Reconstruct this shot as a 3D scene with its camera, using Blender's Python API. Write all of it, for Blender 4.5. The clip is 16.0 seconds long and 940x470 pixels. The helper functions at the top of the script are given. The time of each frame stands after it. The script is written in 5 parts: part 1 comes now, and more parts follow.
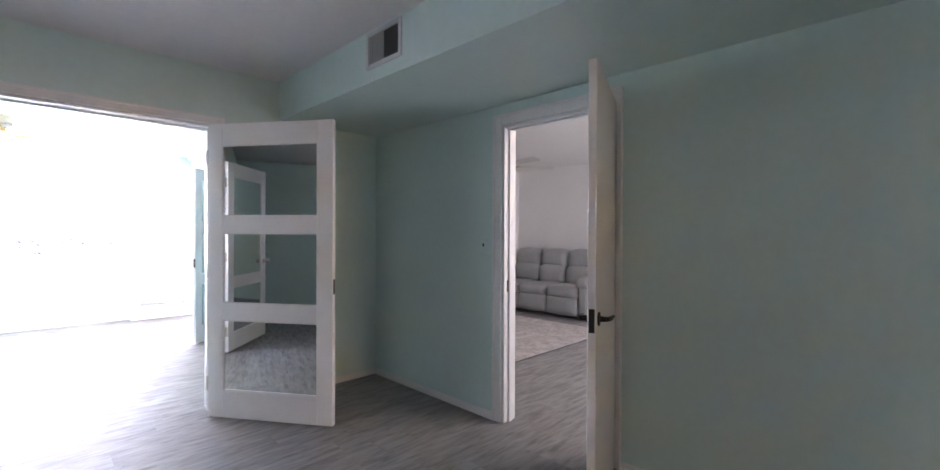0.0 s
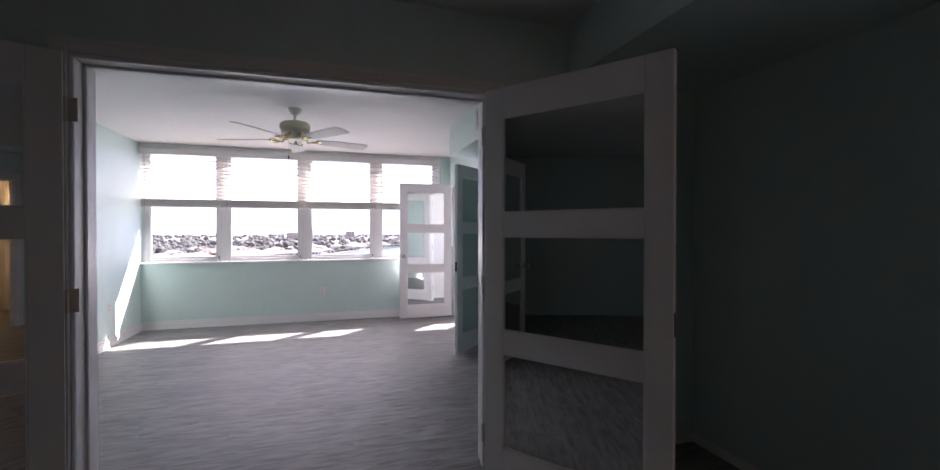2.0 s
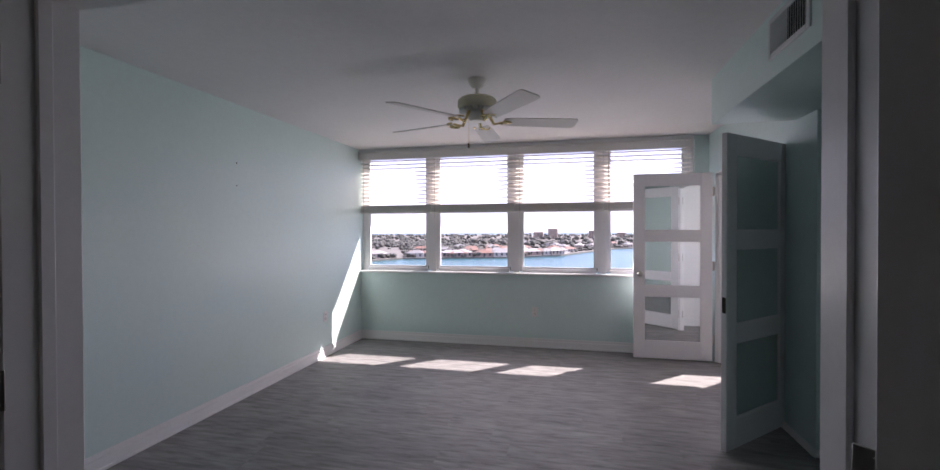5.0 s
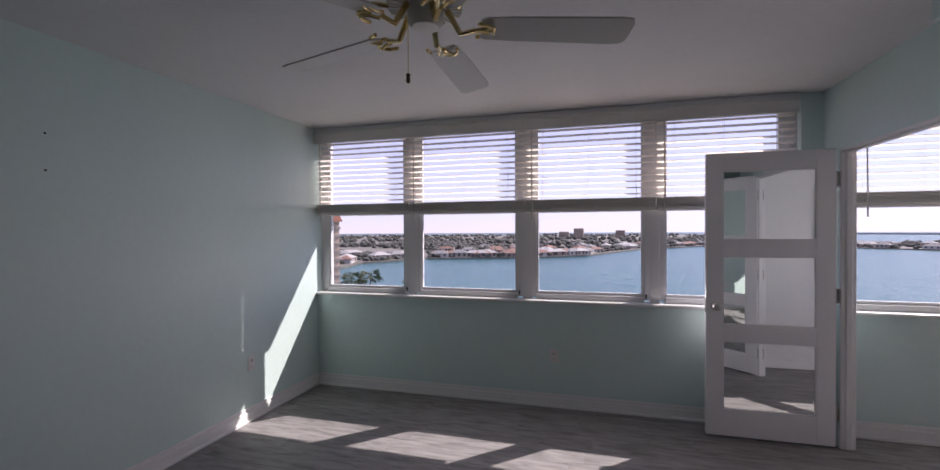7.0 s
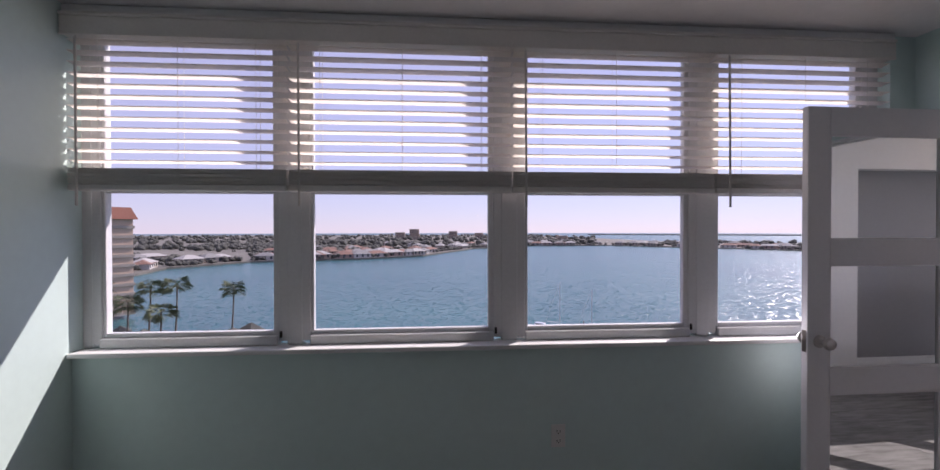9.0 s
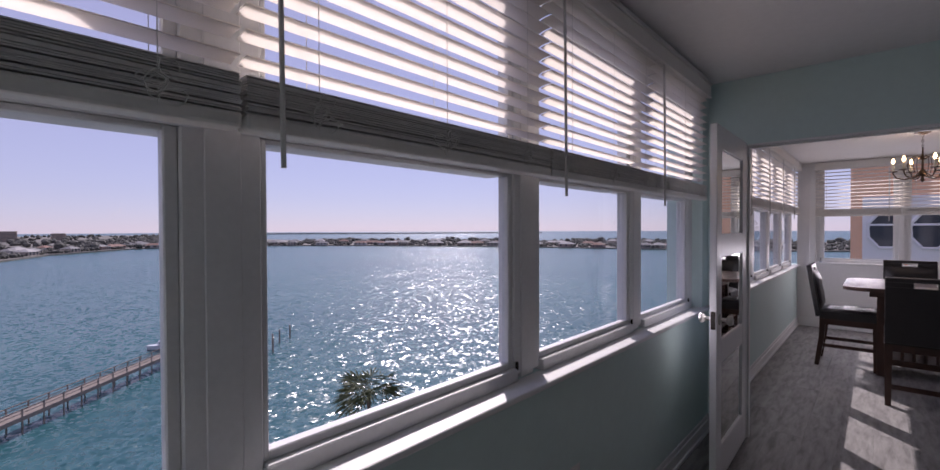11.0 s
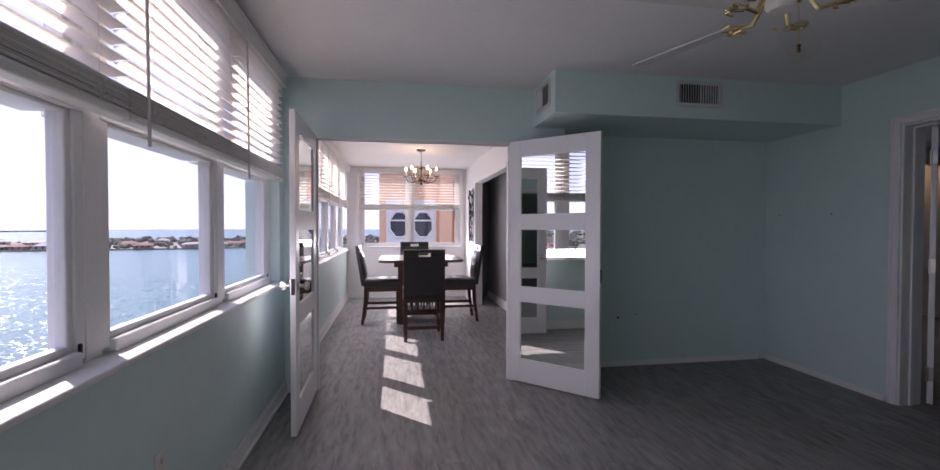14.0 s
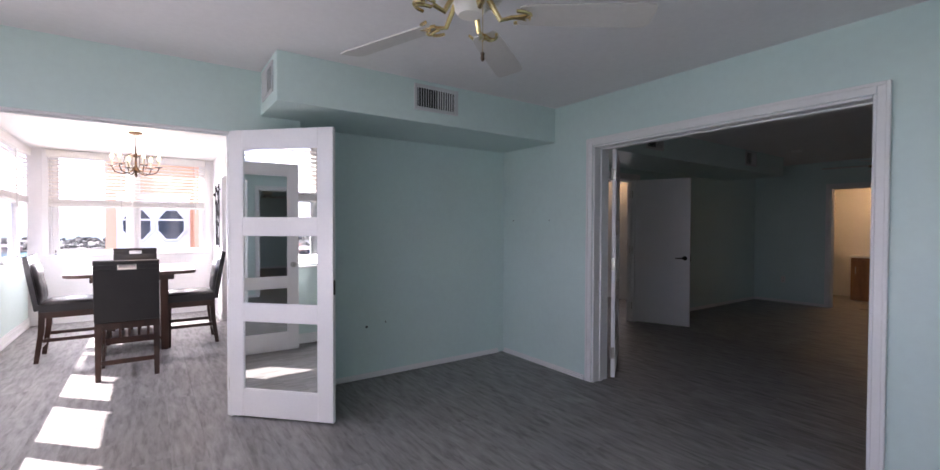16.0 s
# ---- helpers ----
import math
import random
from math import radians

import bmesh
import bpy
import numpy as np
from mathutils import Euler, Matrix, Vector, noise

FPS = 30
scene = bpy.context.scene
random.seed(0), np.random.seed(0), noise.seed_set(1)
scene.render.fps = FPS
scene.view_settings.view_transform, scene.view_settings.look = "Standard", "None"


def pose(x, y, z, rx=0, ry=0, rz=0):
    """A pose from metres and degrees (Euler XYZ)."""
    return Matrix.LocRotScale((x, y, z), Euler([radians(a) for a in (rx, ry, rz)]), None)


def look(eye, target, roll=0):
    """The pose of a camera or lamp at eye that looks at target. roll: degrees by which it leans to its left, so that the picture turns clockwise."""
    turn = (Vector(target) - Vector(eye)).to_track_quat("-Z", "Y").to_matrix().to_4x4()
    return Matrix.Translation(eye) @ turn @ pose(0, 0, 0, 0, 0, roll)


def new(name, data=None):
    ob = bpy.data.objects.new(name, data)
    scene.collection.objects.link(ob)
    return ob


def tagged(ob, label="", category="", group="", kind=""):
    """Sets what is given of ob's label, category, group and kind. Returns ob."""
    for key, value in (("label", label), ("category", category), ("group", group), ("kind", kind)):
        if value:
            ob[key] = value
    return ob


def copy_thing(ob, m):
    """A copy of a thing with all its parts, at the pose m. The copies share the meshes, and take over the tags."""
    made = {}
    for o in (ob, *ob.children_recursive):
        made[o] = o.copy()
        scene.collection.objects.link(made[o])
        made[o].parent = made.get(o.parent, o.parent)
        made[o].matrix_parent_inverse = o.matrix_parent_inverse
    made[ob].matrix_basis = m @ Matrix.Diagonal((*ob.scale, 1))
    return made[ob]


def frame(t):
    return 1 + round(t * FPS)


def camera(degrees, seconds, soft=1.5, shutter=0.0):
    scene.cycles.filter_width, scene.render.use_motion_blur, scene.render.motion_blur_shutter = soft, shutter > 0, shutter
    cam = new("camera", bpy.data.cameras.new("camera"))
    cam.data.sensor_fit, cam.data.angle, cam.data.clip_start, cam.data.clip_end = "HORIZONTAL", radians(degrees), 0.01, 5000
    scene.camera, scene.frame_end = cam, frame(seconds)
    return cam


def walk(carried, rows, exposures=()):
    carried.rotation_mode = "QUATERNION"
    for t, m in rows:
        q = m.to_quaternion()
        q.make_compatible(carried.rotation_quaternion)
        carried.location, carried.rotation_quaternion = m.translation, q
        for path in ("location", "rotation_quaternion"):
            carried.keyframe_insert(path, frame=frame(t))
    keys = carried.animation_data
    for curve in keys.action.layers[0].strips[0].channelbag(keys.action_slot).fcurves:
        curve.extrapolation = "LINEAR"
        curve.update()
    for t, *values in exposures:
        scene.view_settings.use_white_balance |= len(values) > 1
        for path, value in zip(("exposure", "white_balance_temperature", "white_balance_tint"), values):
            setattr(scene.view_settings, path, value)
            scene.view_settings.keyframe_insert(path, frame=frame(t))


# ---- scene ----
cam = camera(92.0, 16.0)
PATH = [
    (0, (2.228, -3.844, 1.311), (3.643, -2.431, 1.298), 0.2),
    (0.5, (2.298, -3.428, 1.324), (3.618, -1.926, 1.301), 0.0),
    (1, (2.341, -3.019, 1.314), (3.472, -1.369, 1.294), 0.1),
    (1.5, (2.349, -2.738, 1.304), (3.23, -0.943, 1.29), 0.1),
    (2, (2.398, -2.57, 1.325), (2.988, -0.659, 1.306), 0.0),
    (2.5, (2.489, -2.501, 1.331), (2.794, -0.524, 1.312), -0.0),
    (3, (2.577, -2.427, 1.332), (2.655, -0.428, 1.316), 0.1),
    (3.5, (2.65, -2.232, 1.34), (2.553, -0.235, 1.327), 0.3),
    (4, (2.725, -1.896, 1.382), (2.503, 0.092, 1.365), 0.4),
    (4.5, (2.748, -1.502, 1.403), (2.399, 0.467, 1.384), 0.1),
    (7, (2.661, 0.591, 1.493), (2.111, 2.513, 1.473), -0.3),
    (7.5, (2.579, 0.976, 1.463), (2.035, 2.9, 1.456), -0.1),
    (8, (2.423, 1.401, 1.457), (1.966, 3.348, 1.443), -0.1),
    (10.5, (0.656, 3.28, 1.467), (1.932, 4.82, 1.444), 0.0),
    (11, (0.632, 3.538, 1.456), (2.116, 4.878, 1.429), -0.2),
    (11.5, (0.617, 3.689, 1.455), (2.303, 4.765, 1.411), -0.0),
    (12, (0.572, 3.783, 1.423), (2.441, 4.493, 1.388), -0.2),
    (12.5, (0.497, 3.764, 1.405), (2.452, 4.18, 1.36), -0.1),
    (13, (0.484, 3.715, 1.366), (2.477, 3.872, 1.325), -0.2),
    (13.5, (0.474, 3.659, 1.332), (2.472, 3.568, 1.294), 0.0),
    (14, (0.469, 3.606, 1.316), (2.442, 3.277, 1.279), 0.1),
    (14.5, (0.454, 3.552, 1.306), (2.377, 3.005, 1.271), 0.1),
    (15, (0.446, 3.488, 1.311), (2.293, 2.721, 1.277), 0.0),
    (15.5, (0.491, 3.328, 1.334), (2.237, 2.354, 1.297), 0.0),
    (16, (0.611, 3.09, 1.362), (2.248, 1.942, 1.325), 0.2),
]
walk(cam, [(t, look(eye, target, roll)) for t, eye, target, roll in PATH],
     exposures=[(0, 5.15, 6200, 20), (0.5, 4.75, 6200, 20), (1.0, 3.95, 6300, 21), (1.5, 3.05, 6400, 24), (2.0, 2.3, 6500, 24), (2.5, 2.05, 6500, 24), (3.5, 1.9, 6500, 24), (4.5, 1.7, 6500, 24), (7.0, 0.5, 6500, 24), (8.0, 0.46, 6500, 24), (10.5, -0.2, 6300, 26), (12.5, -0.1, 6300, 26), (13.0, 0.1, 6350, 26), (14.0, 0.92, 6400, 25), (15.0, 1.6, 6450, 24), (16.0, 2.15, 6400, 22)])

# ---- light ----
YW_LAMP = 4.395
SUN_EL, SUN_AZ = 41.2, 45.5      # degrees up, degrees from +y towards +x
world = bpy.data.worlds.new("sky")
scene.world = world
world.use_nodes = True
wn = world.node_tree
sky = wn.nodes.new("ShaderNodeTexSky")
sky.sky_type = "NISHITA"
sky.sun_disc = False
sky.sun_elevation = radians(SUN_EL)
sky.sun_rotation = radians(SUN_AZ)
sky.air_density, sky.dust_density, sky.ozone_density = 1.0, 0.0, 2.5
soft = wn.nodes.new("ShaderNodeHueSaturation")
soft.inputs["Saturation"].default_value = 0.85
wn.links.new(sky.outputs[0], soft.inputs["Color"])
haze = wn.nodes.new("ShaderNodeMix")
haze.data_type, haze.blend_type = "RGBA", "MULTIPLY"
haze.inputs[0].default_value = 1.0
haze.inputs[7].default_value = (1.0, 0.96, 1.07, 1)
wn.links.new(soft.outputs[0], haze.inputs[6])
pale = wn.nodes.new("ShaderNodeMix")
pale.data_type = "RGBA"
pale.inputs[0].default_value = 0.66
pale.inputs[7].default_value = (4.4, 4.3, 5.75, 1)
wn.links.new(haze.outputs[2], pale.inputs[6])
wn.links.new(pale.outputs[2], wn.nodes["Background"].inputs[0])
wn.nodes["Background"].inputs[1].default_value = 0.122
sun_data = bpy.data.lights.new("sun", "SUN")
sun_data.energy, sun_data.angle, sun_data.color = 5.0, radians(0.5), (1.0, 0.94, 0.86)
sun = new("sun", sun_data)
el, az = radians(SUN_EL), radians(SUN_AZ)
sun.matrix_world = look((40 * math.sin(az) * math.cos(el), 40 * math.cos(az) * math.cos(el), 40 * math.sin(el)), (0, 0, 0))


def area_lamp(name, w, h, power, m, color=(0.86, 0.93, 1.0)):
    d = bpy.data.lights.new(name, "AREA")
    d.shape, d.size, d.size_y, d.energy, d.color = "RECTANGLE", w, h, power, color
    ob = new(name, d)
    ob.matrix_world = m
    return ob


def point_lamp(name, at, power, radius=0.03, color=(1.0, 0.72, 0.42)):
    d = bpy.data.lights.new(name, "POINT")
    d.energy, d.shadow_soft_size, d.color = power, radius, color
    ob = new(name, d)
    ob.location = at
    return ob


DAY = (1.0, 0.97, 0.98)
area_lamp("window_daylight", 2.7, 0.10, 3.5, pose(2.2, YW_LAMP, 0.98, -90, 0, 0), DAY)
area_lamp("nook_daylight", 3.8, 0.10, 10, pose(6.65, YW_LAMP, 0.98, -90, 0, 0), DAY)
area_lamp("end_window_daylight", 0.10, 1.6, 8, pose(8.93, 3.3, 1.02, 0, 90, 0), DAY)
# two added fill lamps out of view; the walls behind them have no window
area_lamp("living_room_fill", 3.0, 1.5, 2.2, pose(7.0, -4.16, 1.5, 90, 0, 0), DAY)
area_lamp("dark_room_fill", 0.9, 1.2, 0.25, pose(-1.56, -4.4, 1.5, 0, -90, 0), DAY)
point_lamp("vanity_bulb", (3.0, -8.05, 1.85), 1.0, color=(1.0, 0.58, 0.26))
point_lamp("chandelier_glow", (6.93, 3.23, 2.16), 2)

# ---- materials ----
def material(name, base, rough=0.5, metal=0.0, grain=0.06, scale=6.0, fine=60.0, bump=0.0, bump_scale=120.0, spec=0.5, coat=0.0):
    """A principled material with two scales of colour variation and fine relief, in metres."""
    m = bpy.data.materials.new(name)
    m.use_nodes = True
    nt = m.node_tree
    bsdf = nt.nodes["Principled BSDF"]
    bsdf.inputs["Roughness"].default_value = rough
    bsdf.inputs["Metallic"].default_value = metal
    bsdf.inputs["Specular IOR Level"].default_value = spec
    bsdf.inputs["Coat Weight"].default_value = coat
    geo = nt.nodes.new("ShaderNodeNewGeometry")
    n1 = nt.nodes.new("ShaderNodeTexNoise")
    n1.inputs["Scale"].default_value = scale
    n1.inputs["Detail"].default_value = 4
    n2 = nt.nodes.new("ShaderNodeTexNoise")
    n2.inputs["Scale"].default_value = fine
    n2.inputs["Detail"].default_value = 3
    for n in (n1, n2):
        nt.links.new(geo.outputs["Position"], n.inputs["Vector"])
    mix = nt.nodes.new("ShaderNodeMath")
    mix.operation = "ADD"
    nt.links.new(n1.outputs["Fac"], mix.inputs[0])
    nt.links.new(n2.outputs["Fac"], mix.inputs[1])
    ramp = nt.nodes.new("ShaderNodeMapRange")
    ramp.inputs["From Min"].default_value, ramp.inputs["From Max"].default_value = 0.6, 1.4
    ramp.inputs["To Min"].default_value, ramp.inputs["To Max"].default_value = 1 - grain, 1 + grain
    nt.links.new(mix.outputs[0], ramp.inputs["Value"])
    hsv = nt.nodes.new("ShaderNodeHueSaturation")
    hsv.inputs["Color"].default_value = (*base, 1)
    nt.links.new(ramp.outputs[0], hsv.inputs["Value"])
    nt.links.new(hsv.outputs[0], bsdf.inputs["Base Color"])
    if bump:
        n3 = nt.nodes.new("ShaderNodeTexNoise")
        n3.inputs["Scale"].default_value = bump_scale
        n3.inputs["Detail"].default_value = 3
        nt.links.new(geo.outputs["Position"], n3.inputs["Vector"])
        b = nt.nodes.new("ShaderNodeBump")
        b.inputs["Strength"].default_value = bump
        b.inputs["Distance"].default_value = 0.002
        nt.links.new(n3.outputs["Fac"], b.inputs["Height"])
        nt.links.new(b.outputs[0], bsdf.inputs["Normal"])
    return m


def streaky(name, dark, light, stretch=(1.2, 14.0, 14.0), rough=0.42, coarse=1.0, random_shift=True):
    """Wood-look: grain drawn out along x, with a shift of tone from piece to piece."""
    m = material(name, light, rough)
    nt = m.node_tree
    bsdf = nt.nodes["Principled BSDF"]
    geo = nt.nodes.new("ShaderNodeNewGeometry")
    info = nt.nodes.new("ShaderNodeObjectInfo")
    sc = nt.nodes.new("ShaderNodeVectorMath")
    sc.operation = "MULTIPLY"
    sc.inputs[1].default_value = stretch
    nt.links.new(geo.outputs["Position"], sc.inputs[0])
    add = nt.nodes.new("ShaderNodeVectorMath")
    add.operation = "MULTIPLY_ADD"
    add.inputs[1].default_value = (37.0, 11.0, 5.0) if random_shift else (0, 0, 0)
    nt.links.new(info.outputs["Random"], add.inputs[0])
    nt.links.new(sc.outputs[0], add.inputs[2])
    n1 = nt.nodes.new("ShaderNodeTexNoise")
    n1.inputs["Scale"].default_value = coarse
    n1.inputs["Detail"].default_value = 7
    n1.inputs["Roughness"].default_value = 0.58
    n1.inputs["Distortion"].default_value = 0.35
    nt.links.new(add.outputs[0], n1.inputs["Vector"])
    ramp = nt.nodes.new("ShaderNodeValToRGB")
    ramp.color_ramp.elements[0].position, ramp.color_ramp.elements[0].color = 0.30, (*dark, 1)
    ramp.color_ramp.elements[1].position, ramp.color_ramp.elements[1].color = 0.72, (*light, 1)
    e = ramp.color_ramp.elements.new(0.5)
    e.color = (*[a * 0.45 + b * 0.55 for a, b in zip(dark, light)], 1)
    nt.links.new(n1.outputs["Fac"], ramp.inputs["Fac"])
    hsv = nt.nodes.new("ShaderNodeHueSaturation")
    mr = nt.nodes.new("ShaderNodeMapRange")
    mr.inputs["To Min"].default_value, mr.inputs["To Max"].default_value = 0.92, 1.08
    nt.links.new(info.outputs["Random"], mr.inputs["Value"])
    nt.links.new(mr.outputs[0], hsv.inputs["Value"])
    nt.links.new(ramp.outputs[0], hsv.inputs["Color"])
    nt.links.new(hsv.outputs[0], bsdf.inputs["Base Color"])
    rr = nt.nodes.new("ShaderNodeMapRange")
    rr.inputs["To Min"].default_value, rr.inputs["To Max"].default_value = rough + 0.12, rough - 0.08
    nt.links.new(n1.outputs["Fac"], rr.inputs["Value"])
    nt.links.new(rr.outputs[0], bsdf.inputs["Roughness"])
    b = nt.nodes.new("ShaderNodeBump")
    b.inputs["Strength"].default_value = 0.25
    b.inputs["Distance"].default_value = 0.0015
    nt.links.new(n1.outputs["Fac"], b.inputs["Height"])
    nt.links.new(b.outputs[0], bsdf.inputs["Normal"])
    return m


def glowing(name, color, strength):
    m = bpy.data.materials.new(name)
    m.use_nodes = True
    bsdf = m.node_tree.nodes["Principled BSDF"]
    bsdf.inputs["Base Color"].default_value = (*color, 1)
    bsdf.inputs["Emission Color"].default_value = (*color, 1)
    bsdf.inputs["Emission Strength"].default_value = strength
    return m


def clear_glass(name, tint=(0.97, 0.98, 1.0), gloss=0.05):
    m = bpy.data.materials.new(name)
    m.use_nodes = True
    nt = m.node_tree
    out = nt.nodes["Material Output"]
    tr = nt.nodes.new("ShaderNodeBsdfTransparent")
    tr.inputs["Color"].default_value = (*tint, 1)
    gl = nt.nodes.new("ShaderNodeBsdfGlossy")
    gl.inputs["Roughness"].default_value = 0.01
    lw = nt.nodes.new("ShaderNodeLayerWeight")
    lw.inputs["Blend"].default_value = 0.5
    pw = nt.nodes.new("ShaderNodeMath")
    pw.operation = "POWER"
    pw.inputs[1].default_value = 5.0
    nt.links.new(lw.outputs["Facing"], pw.inputs[0])
    fr = nt.nodes.new("ShaderNodeMath")
    fr.operation = "MULTIPLY_ADD"
    fr.inputs[1].default_value, fr.inputs[2].default_value = 0.6, 0.005
    nt.links.new(pw.outputs[0], fr.inputs[0])
    mx = nt.nodes.new("ShaderNodeMixShader")
    nt.links.new(fr.outputs[0], mx.inputs[0])
    nt.links.new(tr.outputs[0], mx.inputs[1])
    nt.links.new(gl.outputs[0], mx.inputs[2])
    nt.links.new(mx.outputs[0], out.inputs["Surface"])
    return m


def translucent(name, color, share=0.45, rough=0.5):
    m = material(name, color, rough, grain=0.04)
    nt = m.node_tree
    tl = nt.nodes.new("ShaderNodeBsdfTranslucent")
    tl.inputs["Color"].default_value = (*color, 1)
    mx = nt.nodes.new("ShaderNodeMixShader")
    mx.inputs[0].default_value = share
    nt.links.new(nt.nodes["Principled BSDF"].outputs[0], mx.inputs[1])
    nt.links.new(tl.outputs[0], mx.inputs[2])
    nt.links.new(mx.outputs[0], nt.nodes["Material Output"].inputs["Surface"])
    return m


MINT = material("mint_paint", (0.61, 0.75, 0.725), 0.42, grain=0.035, scale=2.0, fine=25, bump=0.25, bump_scale=160)
WHITE_WALL = material("white_wall_paint", (0.78, 0.77, 0.77), 0.5, grain=0.03, scale=2.0, fine=25, bump=0.2, bump_scale=160)
# flat grey, under half the value of WHITE_WALL
HALL_GREY = material("hall_wall_grey", (0.30, 0.30, 0.315), 0.6, grain=0.03, scale=2.0, fine=25)
CEIL = material("ceiling_paint", (0.80, 0.79, 0.79), 0.75, grain=0.04, scale=1.5, fine=30, bump=0.3, bump_scale=90)
TRIM = material("white_trim_paint", (0.80, 0.80, 0.80), 0.35, grain=0.03, scale=5, fine=50, bump=0.12, bump_scale=80)
SASH = material("window_frame_paint", (0.74, 0.74, 0.75), 0.38, grain=0.05, scale=5, fine=60, bump=0.15, bump_scale=90)
DOORPAINT = material("door_paint", (0.82, 0.81, 0.82), 0.33, grain=0.03, scale=4, fine=60, bump=0.1, bump_scale=120)
MIRROR = material("mirror", (0.86, 0.89, 0.88), 0.015, 1.0, grain=0.01)
GLASS = clear_glass("window_glass")
FLOOR = streaky("grey_vinyl_plank", (0.135, 0.130, 0.130), (0.31, 0.30, 0.298), stretch=(5.0, 26.0, 26.0), rough=0.5)
SUBFLOOR = material("floor_joint", (0.2, 0.2, 0.2), 0.8)
SLAT = translucent("blind_slat", (0.93, 0.90, 0.86), 0.88, 0.45)
BLINDRAIL = material("blind_rail", (0.76, 0.74, 0.71), 0.42, grain=0.05, scale=8, fine=80)
CORD = material("blind_cord", (0.75, 0.74, 0.70), 0.8)
WAND = material("blind_wand", (0.62, 0.60, 0.58), 0.3)
NICKEL = material("satin_nickel", (0.55, 0.53, 0.50), 0.28, 1.0, grain=0.05)
BRONZE = material("dark_bronze", (0.045, 0.038, 0.034), 0.4, 0.8, grain=0.15)
BRASS = material("polished_brass", (0.75, 0.58, 0.28), 0.22, 1.0, grain=0.08)
PLASTIC = material("white_plastic", (0.75, 0.75, 0.73), 0.35, grain=0.02)
DARKSLOT = material("dark_void", (0.015, 0.015, 0.016), 0.8, grain=0.2)
VENTGREY = material("vent_enamel", (0.58, 0.60, 0.60), 0.4, grain=0.05)
FANWHITE = material("fan_enamel", (0.78, 0.76, 0.70), 0.35, grain=0.03)
FANBLADE = material("fan_blade_laminate", (0.62, 0.60, 0.57), 0.4, grain=0.05)
FANCREAM = material("fan_cream_enamel", (0.74, 0.70, 0.50), 0.35, grain=0.04)
LEATHER_BLACK = material("black_leather", (0.018, 0.016, 0.017), 0.36, grain=0.2, bump=0.35, bump_scale=260)
ESPRESSO = streaky("espresso_wood", (0.022, 0.009, 0.006), (0.060, 0.024, 0.015), (9, 9, 1.5), 0.3)
TABLEWOOD = streaky("table_wood", (0.030, 0.014, 0.010), (0.085, 0.040, 0.027), (4, 22, 22), 0.30)
IRON = material("black_iron", (0.02, 0.02, 0.021), 0.5, 0.6, grain=0.2)
CHANDMETAL = material("aged_bronze", (0.10, 0.065, 0.04), 0.35, 0.9, grain=0.2)
CANDLE = material("candle_sleeve", (0.82, 0.76, 0.62), 0.5)
BULB = glowing("lit_bulb", (1.0, 0.62, 0.28), 14.0)
CRYSTAL = clear_glass("crystal_drop")
LEATHER_GREY = material("grey_leather", (0.32, 0.325, 0.33), 0.40, grain=0.08, scale=9, bump=0.4, bump_scale=200)
RUG = material("faded_rug", (0.50, 0.46, 0.45), 0.95, grain=0.42, scale=7, fine=38, bump=0.8, bump_scale=400)
RUGEDGE = material("rug_binding", (0.10, 0.10, 0.11), 0.9)
VANITY = streaky("vanity_wood", (0.16, 0.06, 0.02), (0.36, 0.16, 0.06), (6, 6, 1.5), 0.4)


# ---- building helpers ----
def box(bm, x0, y0, z0, x1, y1, z1, bevel=0.0, m=None, seg=1):
    co = [(x, y, z) for x in (x0, x1) for y in (y0, y1) for z in (z0, z1)]
    vs = [bm.verts.new(m @ Vector(c) if m else c) for c in co]
    fs = [bm.faces.new([vs[i] for i in f]) for f in ((0, 1, 3, 2), (4, 6, 7, 5), (0, 4, 5, 1), (2, 3, 7, 6), (0, 2, 6, 4), (1, 5, 7, 3))]
    if bevel:
        edges = list({e for f in fs for e in f.edges})
        bmesh.ops.bevel(bm, geom=edges, offset=bevel, segments=seg, profile=0.5, affect="EDGES")
    return bm


def ring(bm, centre, u, v, r, n):
    return [bm.verts.new(Vector(centre) + u * (r * math.cos(2 * math.pi * i / n)) + v * (r * math.sin(2 * math.pi * i / n))) for i in range(n)]


def tube(bm, pts, radii, n=10, closed=False):
    """A round bar through the points; radii: one or a list."""
    pts = [Vector(p) for p in pts]
    rs = radii if isinstance(radii, (list, tuple)) else [radii] * len(pts)
    rings, u = [], None
    for i, p in enumerate(pts):
        a, b = pts[max(i - 1, 0)], pts[min(i + 1, len(pts) - 1)]
        d = (b - a).normalized() if (b - a).length > 1e-9 else Vector((0, 0, 1))
        if u is None:
            u = d.orthogonal().normalized()
        u = (u - d * u.dot(d)).normalized() if (u - d * u.dot(d)).length > 1e-6 else d.orthogonal().normalized()
        rings.append(ring(bm, p, u, d.cross(u), max(rs[i], 1e-4), n))
    for r, s in zip(rings, rings[1:]):
        for i in range(n):
            bm.faces.new((r[i], r[(i + 1) % n], s[(i + 1) % n], s[i]))
    if closed:
        for i in range(n):
            bm.faces.new((rings[-1][i], rings[-1][(i + 1) % n], rings[0][(i + 1) % n], rings[0][i]))
    else:
        bm.faces.new(rings[0][::-1])
        bm.faces.new(rings[-1])
    return bm


